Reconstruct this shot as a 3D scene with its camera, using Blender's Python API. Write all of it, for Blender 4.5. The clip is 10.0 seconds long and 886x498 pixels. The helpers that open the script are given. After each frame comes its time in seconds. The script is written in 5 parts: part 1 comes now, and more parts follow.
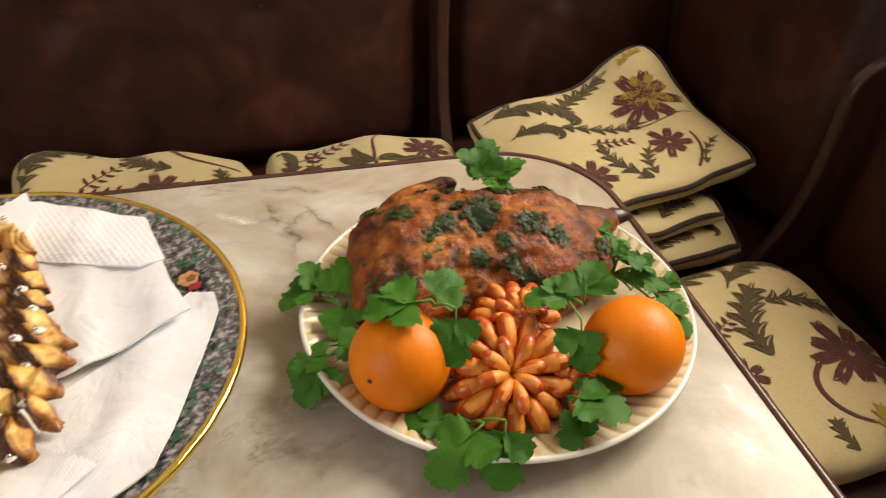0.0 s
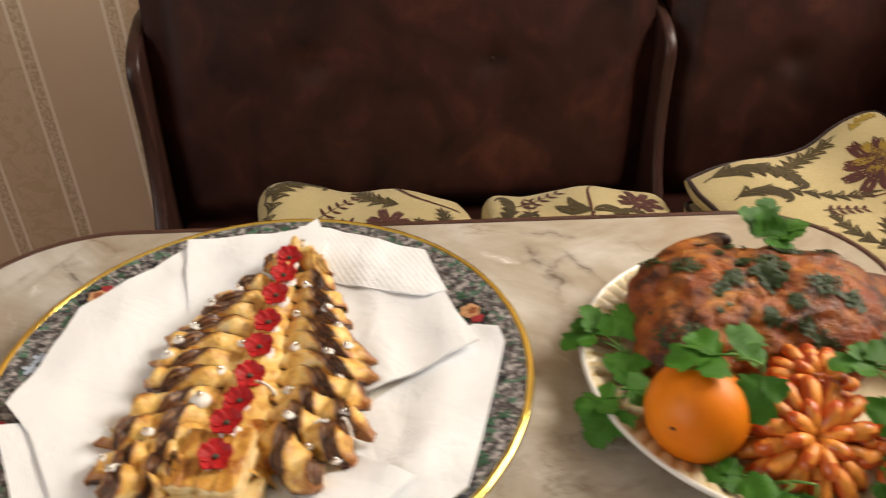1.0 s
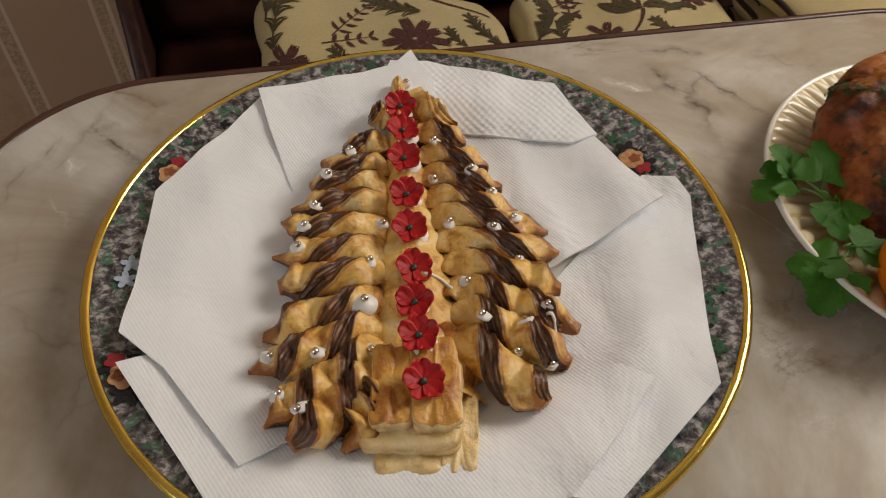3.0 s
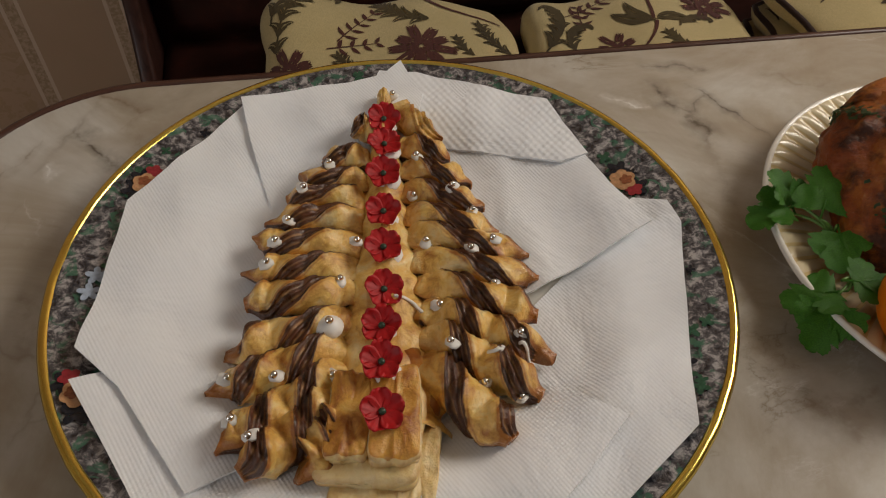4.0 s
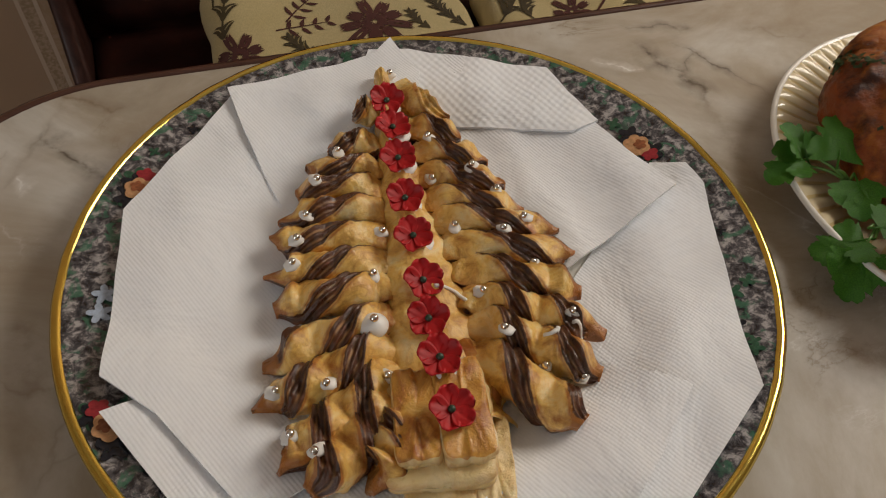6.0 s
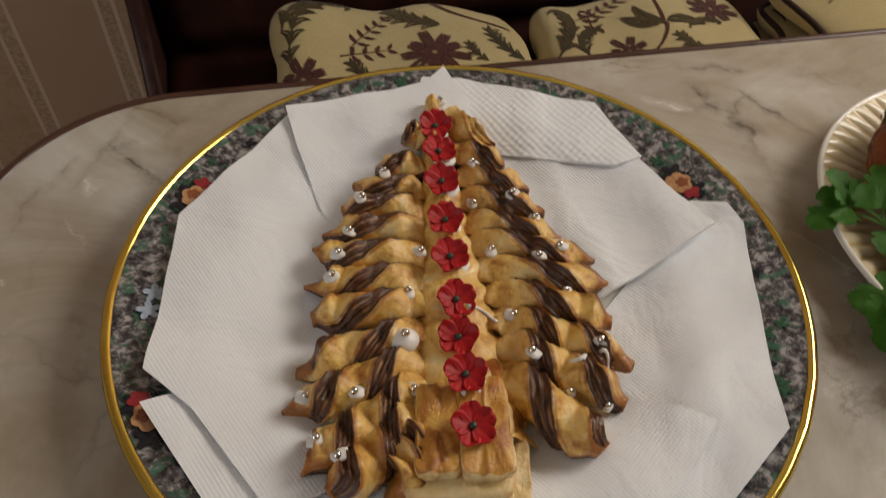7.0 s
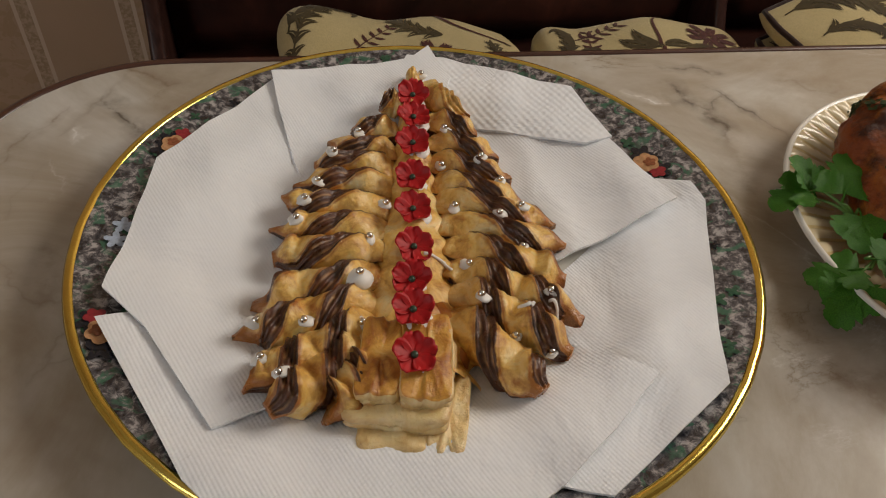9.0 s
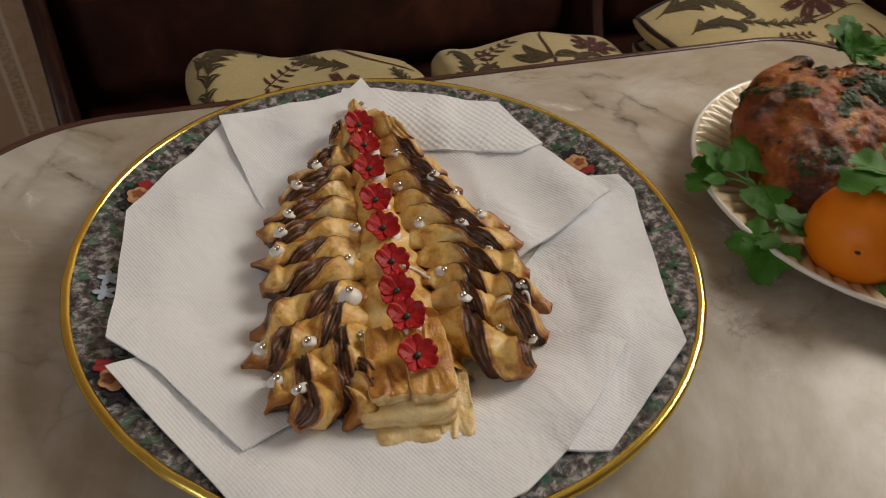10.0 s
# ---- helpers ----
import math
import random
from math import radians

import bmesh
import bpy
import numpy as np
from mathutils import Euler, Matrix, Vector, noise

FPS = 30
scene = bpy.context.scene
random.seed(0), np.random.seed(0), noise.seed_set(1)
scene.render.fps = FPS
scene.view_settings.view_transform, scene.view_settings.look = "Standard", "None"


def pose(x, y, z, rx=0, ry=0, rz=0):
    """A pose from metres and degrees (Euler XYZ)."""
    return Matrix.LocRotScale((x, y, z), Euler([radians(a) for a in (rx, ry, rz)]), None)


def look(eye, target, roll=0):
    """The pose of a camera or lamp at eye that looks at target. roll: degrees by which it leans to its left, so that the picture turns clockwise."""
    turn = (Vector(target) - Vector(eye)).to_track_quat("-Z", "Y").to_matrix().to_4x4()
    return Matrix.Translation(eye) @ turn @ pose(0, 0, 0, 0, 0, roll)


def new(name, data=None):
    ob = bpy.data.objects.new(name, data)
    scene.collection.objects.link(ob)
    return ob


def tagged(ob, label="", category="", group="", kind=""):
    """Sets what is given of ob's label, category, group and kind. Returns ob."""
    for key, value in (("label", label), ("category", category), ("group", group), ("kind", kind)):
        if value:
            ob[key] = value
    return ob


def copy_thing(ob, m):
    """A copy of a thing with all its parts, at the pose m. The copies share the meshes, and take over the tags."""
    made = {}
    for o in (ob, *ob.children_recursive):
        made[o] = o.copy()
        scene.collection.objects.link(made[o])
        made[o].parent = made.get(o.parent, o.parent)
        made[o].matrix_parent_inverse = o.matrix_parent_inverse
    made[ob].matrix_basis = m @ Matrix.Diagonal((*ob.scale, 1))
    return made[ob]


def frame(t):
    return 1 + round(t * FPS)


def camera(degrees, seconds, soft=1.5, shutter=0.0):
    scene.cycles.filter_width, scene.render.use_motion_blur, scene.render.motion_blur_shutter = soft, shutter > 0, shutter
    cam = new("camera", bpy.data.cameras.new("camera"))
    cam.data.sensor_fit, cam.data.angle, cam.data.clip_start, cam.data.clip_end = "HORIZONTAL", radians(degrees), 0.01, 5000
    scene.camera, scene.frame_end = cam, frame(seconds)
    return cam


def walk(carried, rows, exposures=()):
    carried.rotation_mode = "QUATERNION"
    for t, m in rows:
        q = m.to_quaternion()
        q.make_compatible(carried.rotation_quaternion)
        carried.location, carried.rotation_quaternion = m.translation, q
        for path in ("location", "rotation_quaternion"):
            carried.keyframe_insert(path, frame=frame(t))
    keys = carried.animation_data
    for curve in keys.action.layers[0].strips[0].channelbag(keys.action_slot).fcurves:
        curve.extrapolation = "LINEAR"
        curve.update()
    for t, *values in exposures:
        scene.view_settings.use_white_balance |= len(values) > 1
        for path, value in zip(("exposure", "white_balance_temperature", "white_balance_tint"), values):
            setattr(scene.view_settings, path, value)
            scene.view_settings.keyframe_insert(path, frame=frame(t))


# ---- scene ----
cam = camera(60.0, 10.0, soft=1.1, shutter=0.5)
PATH = [
    (0, (0.344, 0.381, 1.176), (0.841, 1.88, -0.05), 2.2),
    (0.5, (0.316, 0.357, 1.18), (0.659, 1.929, -0.007), 2.4),
    (1, (0.222, 0.386, 1.184), (0.395, 2.028, 0.055), -0.3),
    (1.5, (0.131, 0.423, 1.173), (0.353, 1.973, -0.072), -1.2),
    (2, (0.077, 0.465, 1.161), (0.523, 1.831, -0.231), 2.0),
    (2.5, (0.054, 0.502, 1.147), (0.515, 1.764, -0.335), 4.7),
    (2.7, (0.056, 0.516, 1.151), (0.456, 1.768, -0.357), 3.1),
    (3.8, (0.096, 0.545, 1.137), (0.366, 1.786, -0.408), 1.6),
    (4, (0.099, 0.545, 1.141), (0.371, 1.81, -0.384), 1.3),
    (4.5, (0.096, 0.548, 1.143), (0.431, 1.789, -0.389), -0.1),
    (5, (0.069, 0.559, 1.133), (0.471, 1.754, -0.42), 1.0),
    (5.5, (0.045, 0.576, 1.13), (0.481, 1.741, -0.436), 2.3),
    (5.7, (0.04, 0.581, 1.129), (0.508, 1.739, -0.433), 3.5),
    (6.8, (0.043, 0.566, 1.127), (0.409, 1.79, -0.412), 2.5),
    (7, (0.046, 0.564, 1.134), (0.386, 1.826, -0.38), 2.2),
    (7.5, (0.054, 0.552, 1.141), (0.343, 1.869, -0.336), 3.0),
    (8, (0.055, 0.542, 1.13), (0.343, 1.868, -0.34), 3.4),
    (8.5, (0.058, 0.525, 1.113), (0.387, 1.876, -0.325), 4.8),
    (9, (0.067, 0.509, 1.105), (0.391, 1.867, -0.327), 4.5),
    (9.5, (0.047, 0.501, 1.116), (0.496, 1.86, -0.282), 4.4),
    (10, (0.01, 0.487, 1.128), (0.604, 1.812, -0.247), 4.6),
]
EXPOSURES = [(0.0, 0.66, 7150, 10), (1.0, 0.68, 6950, 10), (1.6, 0.44, 6850, 10), (2.0, 0.27, 6800, 10), (2.7, 0.0, 6750, 10), (3.8, -0.50, 6750, 10), (4.5, -0.48, 6750, 10), (5.0, -0.42, 6750, 10), (10.0, -0.34, 6750, 10)]
walk(cam, [(t, look(eye, target, roll)) for t, eye, target, roll in PATH], EXPOSURES)

# ---- light: daylight through a window above the side bench, and an added fill across from it ----
world = bpy.data.worlds.new("daylight")
world.use_nodes = True
scene.world = world
sky = world.node_tree.nodes.new("ShaderNodeTexSky")
sky.sky_type, sky.sun_disc, sky.sun_elevation, sky.sun_rotation = "NISHITA", False, radians(35), radians(70)
world.node_tree.links.new(sky.outputs[0], world.node_tree.nodes["Background"].inputs[0])
world.node_tree.nodes["Background"].inputs[1].default_value = 0.12


def area_light(name, m, w, h, watts, colour):
    lamp = bpy.data.lights.new(name, "AREA")
    lamp.shape, lamp.size, lamp.size_y, lamp.energy, lamp.color = "RECTANGLE", w, h, watts, colour
    new(name, lamp).matrix_world = m


area_light("window_daylight", look((1.66, 1.05, 1.78), (0.30, 0.80, 0.75)), 0.85, 0.72, 26, (1.0, 0.945, 0.865))
# weak unseen fill, added in the west wall to brighten the left side
area_light("west_window_daylight", look((-1.84, -0.4, 1.72), (0.3, 0.95, 0.7)), 1.2, 1.1, 13, (0.97, 0.98, 1.0))


# ---- materials ----
class Mat:
    """A small node builder round one Principled material."""

    def __init__(self, name, rough=0.5, metal=0.0, colour=(0.5, 0.5, 0.5), spec=0.5):
        self.m = bpy.data.materials.new(name)
        self.m.use_nodes = True
        self.t = self.m.node_tree
        self.b = self.t.nodes["Principled BSDF"]
        self.b.inputs["Roughness"].default_value = rough
        self.b.inputs["Metallic"].default_value = metal
        self.b.inputs["Base Color"].default_value = (*colour, 1)
        self.b.inputs["Specular IOR Level"].default_value = spec
        self.co = self.t.nodes.new("ShaderNodeTexCoord").outputs["Object"]

    def link(self, a, b):
        self.t.links.new(a, b)

    def noise(self, scale, detail=4, rough=0.55, dist=0.0, co=None):
        n = self.t.nodes.new("ShaderNodeTexNoise")
        for k, v in (("Scale", scale), ("Detail", detail), ("Roughness", rough), ("Distortion", dist)):
            n.inputs[k].default_value = v
        self.link(co or self.co, n.inputs["Vector"])
        return n.outputs["Fac"]

    def voronoi(self, scale, feature="F1", out="Distance", co=None):
        n = self.t.nodes.new("ShaderNodeTexVoronoi")
        n.feature = feature
        n.inputs["Scale"].default_value = scale
        self.link(co or self.co, n.inputs["Vector"])
        return n.outputs[out]

    def mapped(self, scale=(1, 1, 1), rot=(0, 0, 0), loc=(0, 0, 0)):
        n = self.t.nodes.new("ShaderNodeMapping")
        n.inputs["Scale"].default_value, n.inputs["Location"].default_value = scale, loc
        n.inputs["Rotation"].default_value = [radians(a) for a in rot]
        self.link(self.co, n.inputs["Vector"])
        return n.outputs[0]

    def math(self, op, a, b=0.0, c=0.0):
        n = self.t.nodes.new("ShaderNodeMath")
        n.operation = op
        for k, v in enumerate((a, b, c)):
            if isinstance(v, (int, float)):
                n.inputs[k].default_value = v
            else:
                self.link(v, n.inputs[k])
        return n.outputs[0]

    def ramp(self, fac, *stops):
        n = self.t.nodes.new("ShaderNodeValToRGB")
        e = n.color_ramp.elements
        while len(e) < len(stops):
            e.new(0.5)
        for k, (p, c) in zip(e, stops):
            k.position = p
            k.color = (*c, 1) if not isinstance(c, (int, float)) else (c, c, c, 1)
        self.link(fac, n.inputs[0])
        return n.outputs[0]

    def mix(self, fac, a, b, kind="MIX"):
        n = self.t.nodes.new("ShaderNodeMix")
        n.data_type, n.blend_type = "RGBA", kind
        for k, v in ((0, fac), (6, a), (7, b)):
            if isinstance(v, (int, float)):
                n.inputs[k].default_value = v
            elif isinstance(v, tuple):
                n.inputs[k].default_value = (*v, 1)
            else:
                self.link(v, n.inputs[k])
        return n.outputs[2]

    def base(self, c):
        self.link(c, self.b.inputs["Base Color"])
        return self

    def rough(self, fac, lo, hi):
        n = self.t.nodes.new("ShaderNodeMapRange")
        n.inputs[3].default_value, n.inputs[4].default_value = lo, hi
        self.link(fac, n.inputs[0])
        self.link(n.outputs[0], self.b.inputs["Roughness"])
        return self

    def bump(self, fac, strength=0.3, depth=0.001):
        n = self.t.nodes.new("ShaderNodeBump")
        n.inputs["Strength"].default_value, n.inputs["Distance"].default_value = strength, depth
        self.link(fac, n.inputs["Height"])
        if self.b.inputs["Normal"].is_linked:
            self.link(self.b.inputs["Normal"].links[0].from_socket, n.inputs["Normal"])
        self.link(n.outputs[0], self.b.inputs["Normal"])
        return self

    def soft(self, weight, radius, scale):
        self.b.inputs["Subsurface Weight"].default_value = weight
        self.b.inputs["Subsurface Radius"].default_value = radius
        self.b.inputs["Subsurface Scale"].default_value = scale
        return self

    def coat(self, weight, rough=0.1):
        self.b.inputs["Coat Weight"].default_value, self.b.inputs["Coat Roughness"].default_value = weight, rough
        if self.b.inputs["Normal"].is_linked:
            self.link(self.b.inputs["Normal"].links[0].from_socket, self.b.inputs["Coat Normal"])
        return self


def marble():
    k = Mat("marble_laminate", 0.2, spec=0.36)
    cloud = k.noise(5.5, 10, 0.66, 1.0)
    cloud2 = k.noise(2.3, 4, 0.6, 2.2, k.mapped((1, 1.4, 1), (0, 0, 30), (3, 1, 0)))
    c = k.ramp(cloud, (0.25, (0.28, 0.23, 0.165)), (0.45, (0.43, 0.375, 0.30)), (0.60, (0.56, 0.53, 0.475)), (0.78, (0.71, 0.69, 0.65)))
    c = k.mix(k.ramp(cloud2, (0.45, 0.0), (0.7, 0.6)), c, (0.30, 0.225, 0.145))
    for scale, rot, lo, dark, seed, g in ((3.2, 35, 0.006, (0.30, 0.25, 0.19), 2.0, 0.69), (5.5, -40, 0.006, (0.28, 0.22, 0.15), 4.0, 0.65), (3.4, 70, 0.006, (0.66, 0.64, 0.60), 9.0, 0.60)):
        n = k.noise(scale, 8, 0.62, 1.1, k.mapped((1, 1.7, 1), (0, 0, rot), (seed, seed, 0)))
        ridge = k.math("ABSOLUTE", k.math("SUBTRACT", n, 0.5))
        line = k.ramp(ridge, (0.0, 1.0), (lo * 0.8, 0.35), (lo * 4.0, 0.0))
        gate = k.ramp(k.noise(scale * 1.6, 2, 0.5, 0, k.mapped((1, 1, 1), (0, 0, 0), (seed + 2, 5, 0))), (g - 0.04, 0.0), (g + 0.06, 1.0))
        c = k.mix(k.math("MULTIPLY", line, gate), c, dark)
    # single veins: from, to (metres on the top), width, depth of tone, colour
    wob = k.t.nodes.new("ShaderNodeTexNoise")
    wob.inputs["Scale"].default_value, wob.inputs["Detail"].default_value = 26, 5
    k.link(k.co, wob.inputs["Vector"])
    shift = k.t.nodes.new("ShaderNodeVectorMath")
    shift.operation = "MULTIPLY_ADD"
    shift.inputs[1].default_value = (0.05, 0.05, 0.0)
    k.link(wob.outputs["Color"], shift.inputs[0])
    k.link(k.co, shift.inputs[2])
    crack = k.ramp(k.voronoi(8.5, "DISTANCE_TO_EDGE", co=shift.outputs[0]), (0.0, 0.75), (0.012, 0.25), (0.04, 0.0))
    part_of = k.ramp(k.noise(7, 3, 0.6, 0, k.mapped((1, 1, 1), (0, 0, 0), (8, 3, 0))), (0.50, 0.0), (0.60, 0.8))
    c = k.mix(k.math("MULTIPLY", crack, part_of), c, (0.26, 0.20, 0.14))
    dark, brown, white = (0.12, 0.095, 0.07), (0.24, 0.175, 0.115), (0.82, 0.80, 0.77)
    for ax, ay, bx, by, w, amount, tone in ((0.37, 1.01, 0.395, 0.935, 0.0035, 0.9, dark), (0.405, 1.005, 0.44, 0.94, 0.002, 0.75, dark), (0.37, 1.04, 0.425, 1.02, 0.002, 0.6, dark), (0.39, 0.975, 0.41, 0.99, 0.002, 0.6, dark),
                                            (-0.082, 1.04, -0.045, 0.985, 0.0028, 0.85, dark), (-0.07, 1.07, -0.028, 1.054, 0.0035, 0.7, brown), (-0.11, 1.03, -0.15, 0.96, 0.002, 0.5, brown),
                                            (0.335, 0.73, 0.375, 0.695, 0.008, 0.5, brown), (0.38, 0.715, 0.425, 0.727, 0.006, 0.45, brown), (0.40, 0.945, 0.374, 0.848, 0.008, 0.35, brown),
                                            (-0.10, 0.875, -0.08, 0.825, 0.006, 0.4, brown), (0.325, 1.003, 0.36, 0.991, 0.0015, 0.8, white), (0.672, 0.69, 0.678, 0.655, 0.003, 0.7, white), (0.645, 0.66, 0.66, 0.62, 0.003, 0.6, white),
                                            (-0.10, 1.0, -0.085, 0.985, 0.0015, 0.7, white), (0.46, 1.01, 0.52, 0.99, 0.003, 0.4, brown)):
        a, d = Vector((ax - 0.26 + 0.025, ay - 0.73 + 0.025, 0)), Vector((bx - ax, by - ay, 0))
        size = d.length
        d.normalize()
        along, across = k.t.nodes.new("ShaderNodeVectorMath"), k.t.nodes.new("ShaderNodeVectorMath")
        for node, v in ((along, d), (across, Vector((-d.y, d.x, 0)))):
            node.operation = "DOT_PRODUCT"
            k.link(shift.outputs[0], node.inputs[0])
            node.inputs[1].default_value = v
        x = k.math("SUBTRACT", along.outputs["Value"], a.dot(d))
        y = k.math("ABSOLUTE", k.math("SUBTRACT", across.outputs["Value"], a.dot(Vector((-d.y, d.x, 0)))))
        t = k.math("ABSOLUTE", k.math("SUBTRACT", k.math("DIVIDE", x, size), 0.5))
        fade = k.ramp(t, (0.38, 1.0), (0.62, 0.0))
        body = k.ramp(k.math("DIVIDE", y, w * 4.2), (0.0, min(1.0, amount * 1.25)), (0.22, amount * 0.55), (1.0, 0.0))
        rag = k.ramp(k.noise(60, 4, 0.6), (0.38, 0.25), (0.56, 1.0))
        c = k.mix(k.math("MULTIPLY", k.math("MULTIPLY", fade, body), rag), c, tone)
    k.base(c).rough(k.noise(40, 3), 0.26, 0.40).bump(k.noise(90, 2), 0.03, 0.0005)
    return k.m


def leather():
    k = Mat("brown_leatherette", 0.4, spec=0.26)
    n = k.noise(11, 5, 0.6, 0.6)
    s = k.noise(30, 4, 0.65, 0.3, k.mapped((2.2, 2.2, 0.7)))
    c = k.ramp(n, (0.3, (0.014, 0.0040, 0.0026)), (0.55, (0.037, 0.0100, 0.0062)), (0.8, (0.085, 0.0235, 0.0135)))
    c = k.mix(k.ramp(s, (0.45, 0.0), (0.75, 0.5)), c, (0.020, 0.007, 0.006))
    k.base(c).rough(n, 0.44, 0.6).bump(k.voronoi(420), 0.12, 0.0006).bump(k.noise(16, 3), 0.25, 0.004)
    return k.m


def wood_edge():
    k = Mat("dark_glossy_wood", 0.35, spec=0.35)
    g = k.noise(14, 5, 0.6, 0.8, k.mapped((6, 6, 0.6)))
    k.base(k.ramp(g, (0.3, (0.022, 0.009, 0.007)), (0.7, (0.060, 0.024, 0.018)))).rough(g, 0.30, 0.45)
    return k.m


def wallpaper():
    k = Mat("striped_wallpaper", 0.6)
    sep = k.t.nodes.new("ShaderNodeSeparateXYZ")
    k.link(k.co, sep.inputs[0])
    x = k.math("FRACT", k.math("DIVIDE", k.math("ADD", sep.outputs[0], 10.43 + 0.14), 0.30))
    base = k.ramp(k.noise(3, 3), (0.3, (0.56, 0.385, 0.25)), (0.7, (0.64, 0.455, 0.305)))
    orn = k.noise(34, 5, 0.6, 1.5)
    inband = k.math("LESS_THAN", k.math("ABSOLUTE", k.math("SUBTRACT", x, 0.70)), 0.20)
    c = k.mix(k.math("MULTIPLY", inband, k.ramp(orn, (0.5, 0.0), (0.56, 0.55))), base, (0.50, 0.33, 0.185))
    lace = k.math("LESS_THAN", k.math("ABSOLUTE", k.math("SUBTRACT", k.math("ABSOLUTE", k.math("SUBTRACT", x, 0.70)), 0.22)), 0.045)
    c = k.mix(k.math("MULTIPLY", lace, 0.8), c, k.ramp(k.noise(160, 2), (0.4, (0.46, 0.32, 0.19)), (0.6, (0.66, 0.49, 0.34))))
    for e in (0.175, 0.265):
        ln = k.math("LESS_THAN", k.math("ABSOLUTE", k.math("SUBTRACT", k.math("ABSOLUTE", k.math("SUBTRACT", x, 0.70)), e)), 0.011)
        c = k.mix(ln, c, (0.78, 0.63, 0.49))
    k.base(c).bump(orn, 0.2, 0.001)
    return k.m


def fabric(name, a, b, weave=900):
    k = Mat(name, 0.75, spec=0.3)
    n = k.noise(9, 4)
    c = k.ramp(n, (0.3, a), (0.7, b))
    w = k.noise(weave, 2, 0.5, 0, k.mapped((1, 0.35, 1)))
    c = k.mix(k.ramp(w, (0.35, 0.35), (0.65, 0.0)), c, tuple(v * 0.6 for v in a))
    k.base(c).bump(w, 0.35, 0.0006)
    k.b.inputs["Sheen Weight"].default_value = 0.15
    return k.m


def paper(name, pitch, strength):
    """Tissue paper with an embossed grid of the given pitch in metres."""
    k = Mat(name, 0.85, spec=0.2)
    k.base(k.ramp(k.noise(12, 3), (0.3, (0.89, 0.91, 0.94)), (0.7, (0.93, 0.945, 0.97))))
    sep = k.t.nodes.new("ShaderNodeSeparateXYZ")
    k.link(k.mapped((1, 1, 1), (0, 0, 14)), sep.inputs[0])
    w = 2 * math.pi / pitch
    grid = k.math("MULTIPLY", k.math("SINE", k.math("MULTIPLY", sep.outputs[0], w)), k.math("SINE", k.math("MULTIPLY", sep.outputs[1], w * 0.8)))
    zone = k.ramp(k.noise(9, 1, 0.4), (0.36, 0.35), (0.58, 1.0))
    k.bump(k.math("MULTIPLY", grid, zone), strength, 0.0006).bump(k.noise(18, 4, 0.55, 0.6), 0.75, 0.005).bump(k.voronoi(14, "DISTANCE_TO_EDGE"), 0.5, 0.006)
    return k.m


def pastry_skin(k, pale, gold, brown, lo=0.52, hi=0.74):
    """Colour of baked dough: pale, gold and brown by noise at three scales; browner along sharp edges."""
    n = k.noise(62, 7, 0.66, 0.6)
    n2 = k.noise(240, 5, 0.62)
    patch = k.noise(26, 3, 0.5, 0.4, k.mapped((1, 1, 1), (0, 0, 0), (4, 1, 2)))
    c = k.ramp(n, (0.30, pale), (lo, gold), (hi, brown))
    c = k.mix(k.ramp(patch, (0.50, 0.0), (0.72, 0.40)), c, tuple(0.65 * g + 0.35 * b for g, b in zip(gold, brown)))
    c = k.mix(k.ramp(n2, (0.56, 0.0), (0.80, 0.40)), c, brown)
    edge = k.t.nodes.new("ShaderNodeNewGeometry").outputs["Pointiness"]
    c = k.mix(k.ramp(edge, (0.53, 0.0), (0.62, 0.8)), c, brown)
    k.rough(n, 0.16, 0.45).bump(n, 0.5, 0.003).bump(n2, 0.6, 0.0018).bump(k.noise(700, 3), 0.3, 0.0004)
    return c


def pastry(name, pale, gold, brown, lo=0.52, hi=0.74):
    k = Mat(name, 0.4)
    k.base(pastry_skin(k, pale, gold, brown, lo, hi)).coat(0.3, 0.16).soft(0.10, (1.0, 0.5, 0.2), 0.003)
    return k.m


def twisted_dough():
    """Layered strip: dough on its faces, chocolate with thin dough lines on its cut sides, browned rims."""
    k = Mat("twisted_filled_dough", 0.4)

    def attr(name):
        n = k.t.nodes.new("ShaderNodeAttribute")
        n.attribute_name = name
        return n.outputs["Fac"]

    cut, layer, bake = attr("cut_side"), attr("layer"), attr("bake")
    rag = k.math("SUBTRACT", k.noise(170, 4, 0.6), 0.5)
    c = pastry_skin(k, (0.94, 0.77, 0.41), (0.86, 0.54, 0.14), (0.44, 0.15, 0.025), 0.50, 0.68)
    c = k.mix(k.ramp(k.math("ADD", bake, k.math("MULTIPLY", rag, 0.9)), (0.14, 0.0), (0.60, 0.9)), c, (0.36, 0.11, 0.015))
    choc = k.ramp(k.noise(120, 5, 0.6), (0.35, (0.038, 0.012, 0.005)), (0.65, (0.125, 0.040, 0.014)))
    z = k.math("ADD", layer, k.math("MULTIPLY", rag, 0.22))
    line = k.ramp(k.math("ABSOLUTE", k.math("SUBTRACT", k.math("ABSOLUTE", z), 0.34)), (0.03, 0.75), (0.15, 0.0))
    choc = k.mix(k.math("MULTIPLY", line, k.ramp(k.noise(90, 3), (0.38, 0.1), (0.60, 0.9))), choc, (0.48, 0.25, 0.09))
    inner = k.ramp(k.math("ABSOLUTE", z), (0.66, 1.0), (0.86, 0.0))
    mask = k.ramp(k.math("MULTIPLY", k.math("ADD", cut, k.math("MULTIPLY", rag, 0.5)), inner), (0.25, 0.0), (0.50, 1.0))
    k.base(k.mix(mask, c, choc)).coat(0.25, 0.10).soft(0.08, (1.0, 0.5, 0.2), 0.003)
    return k.m


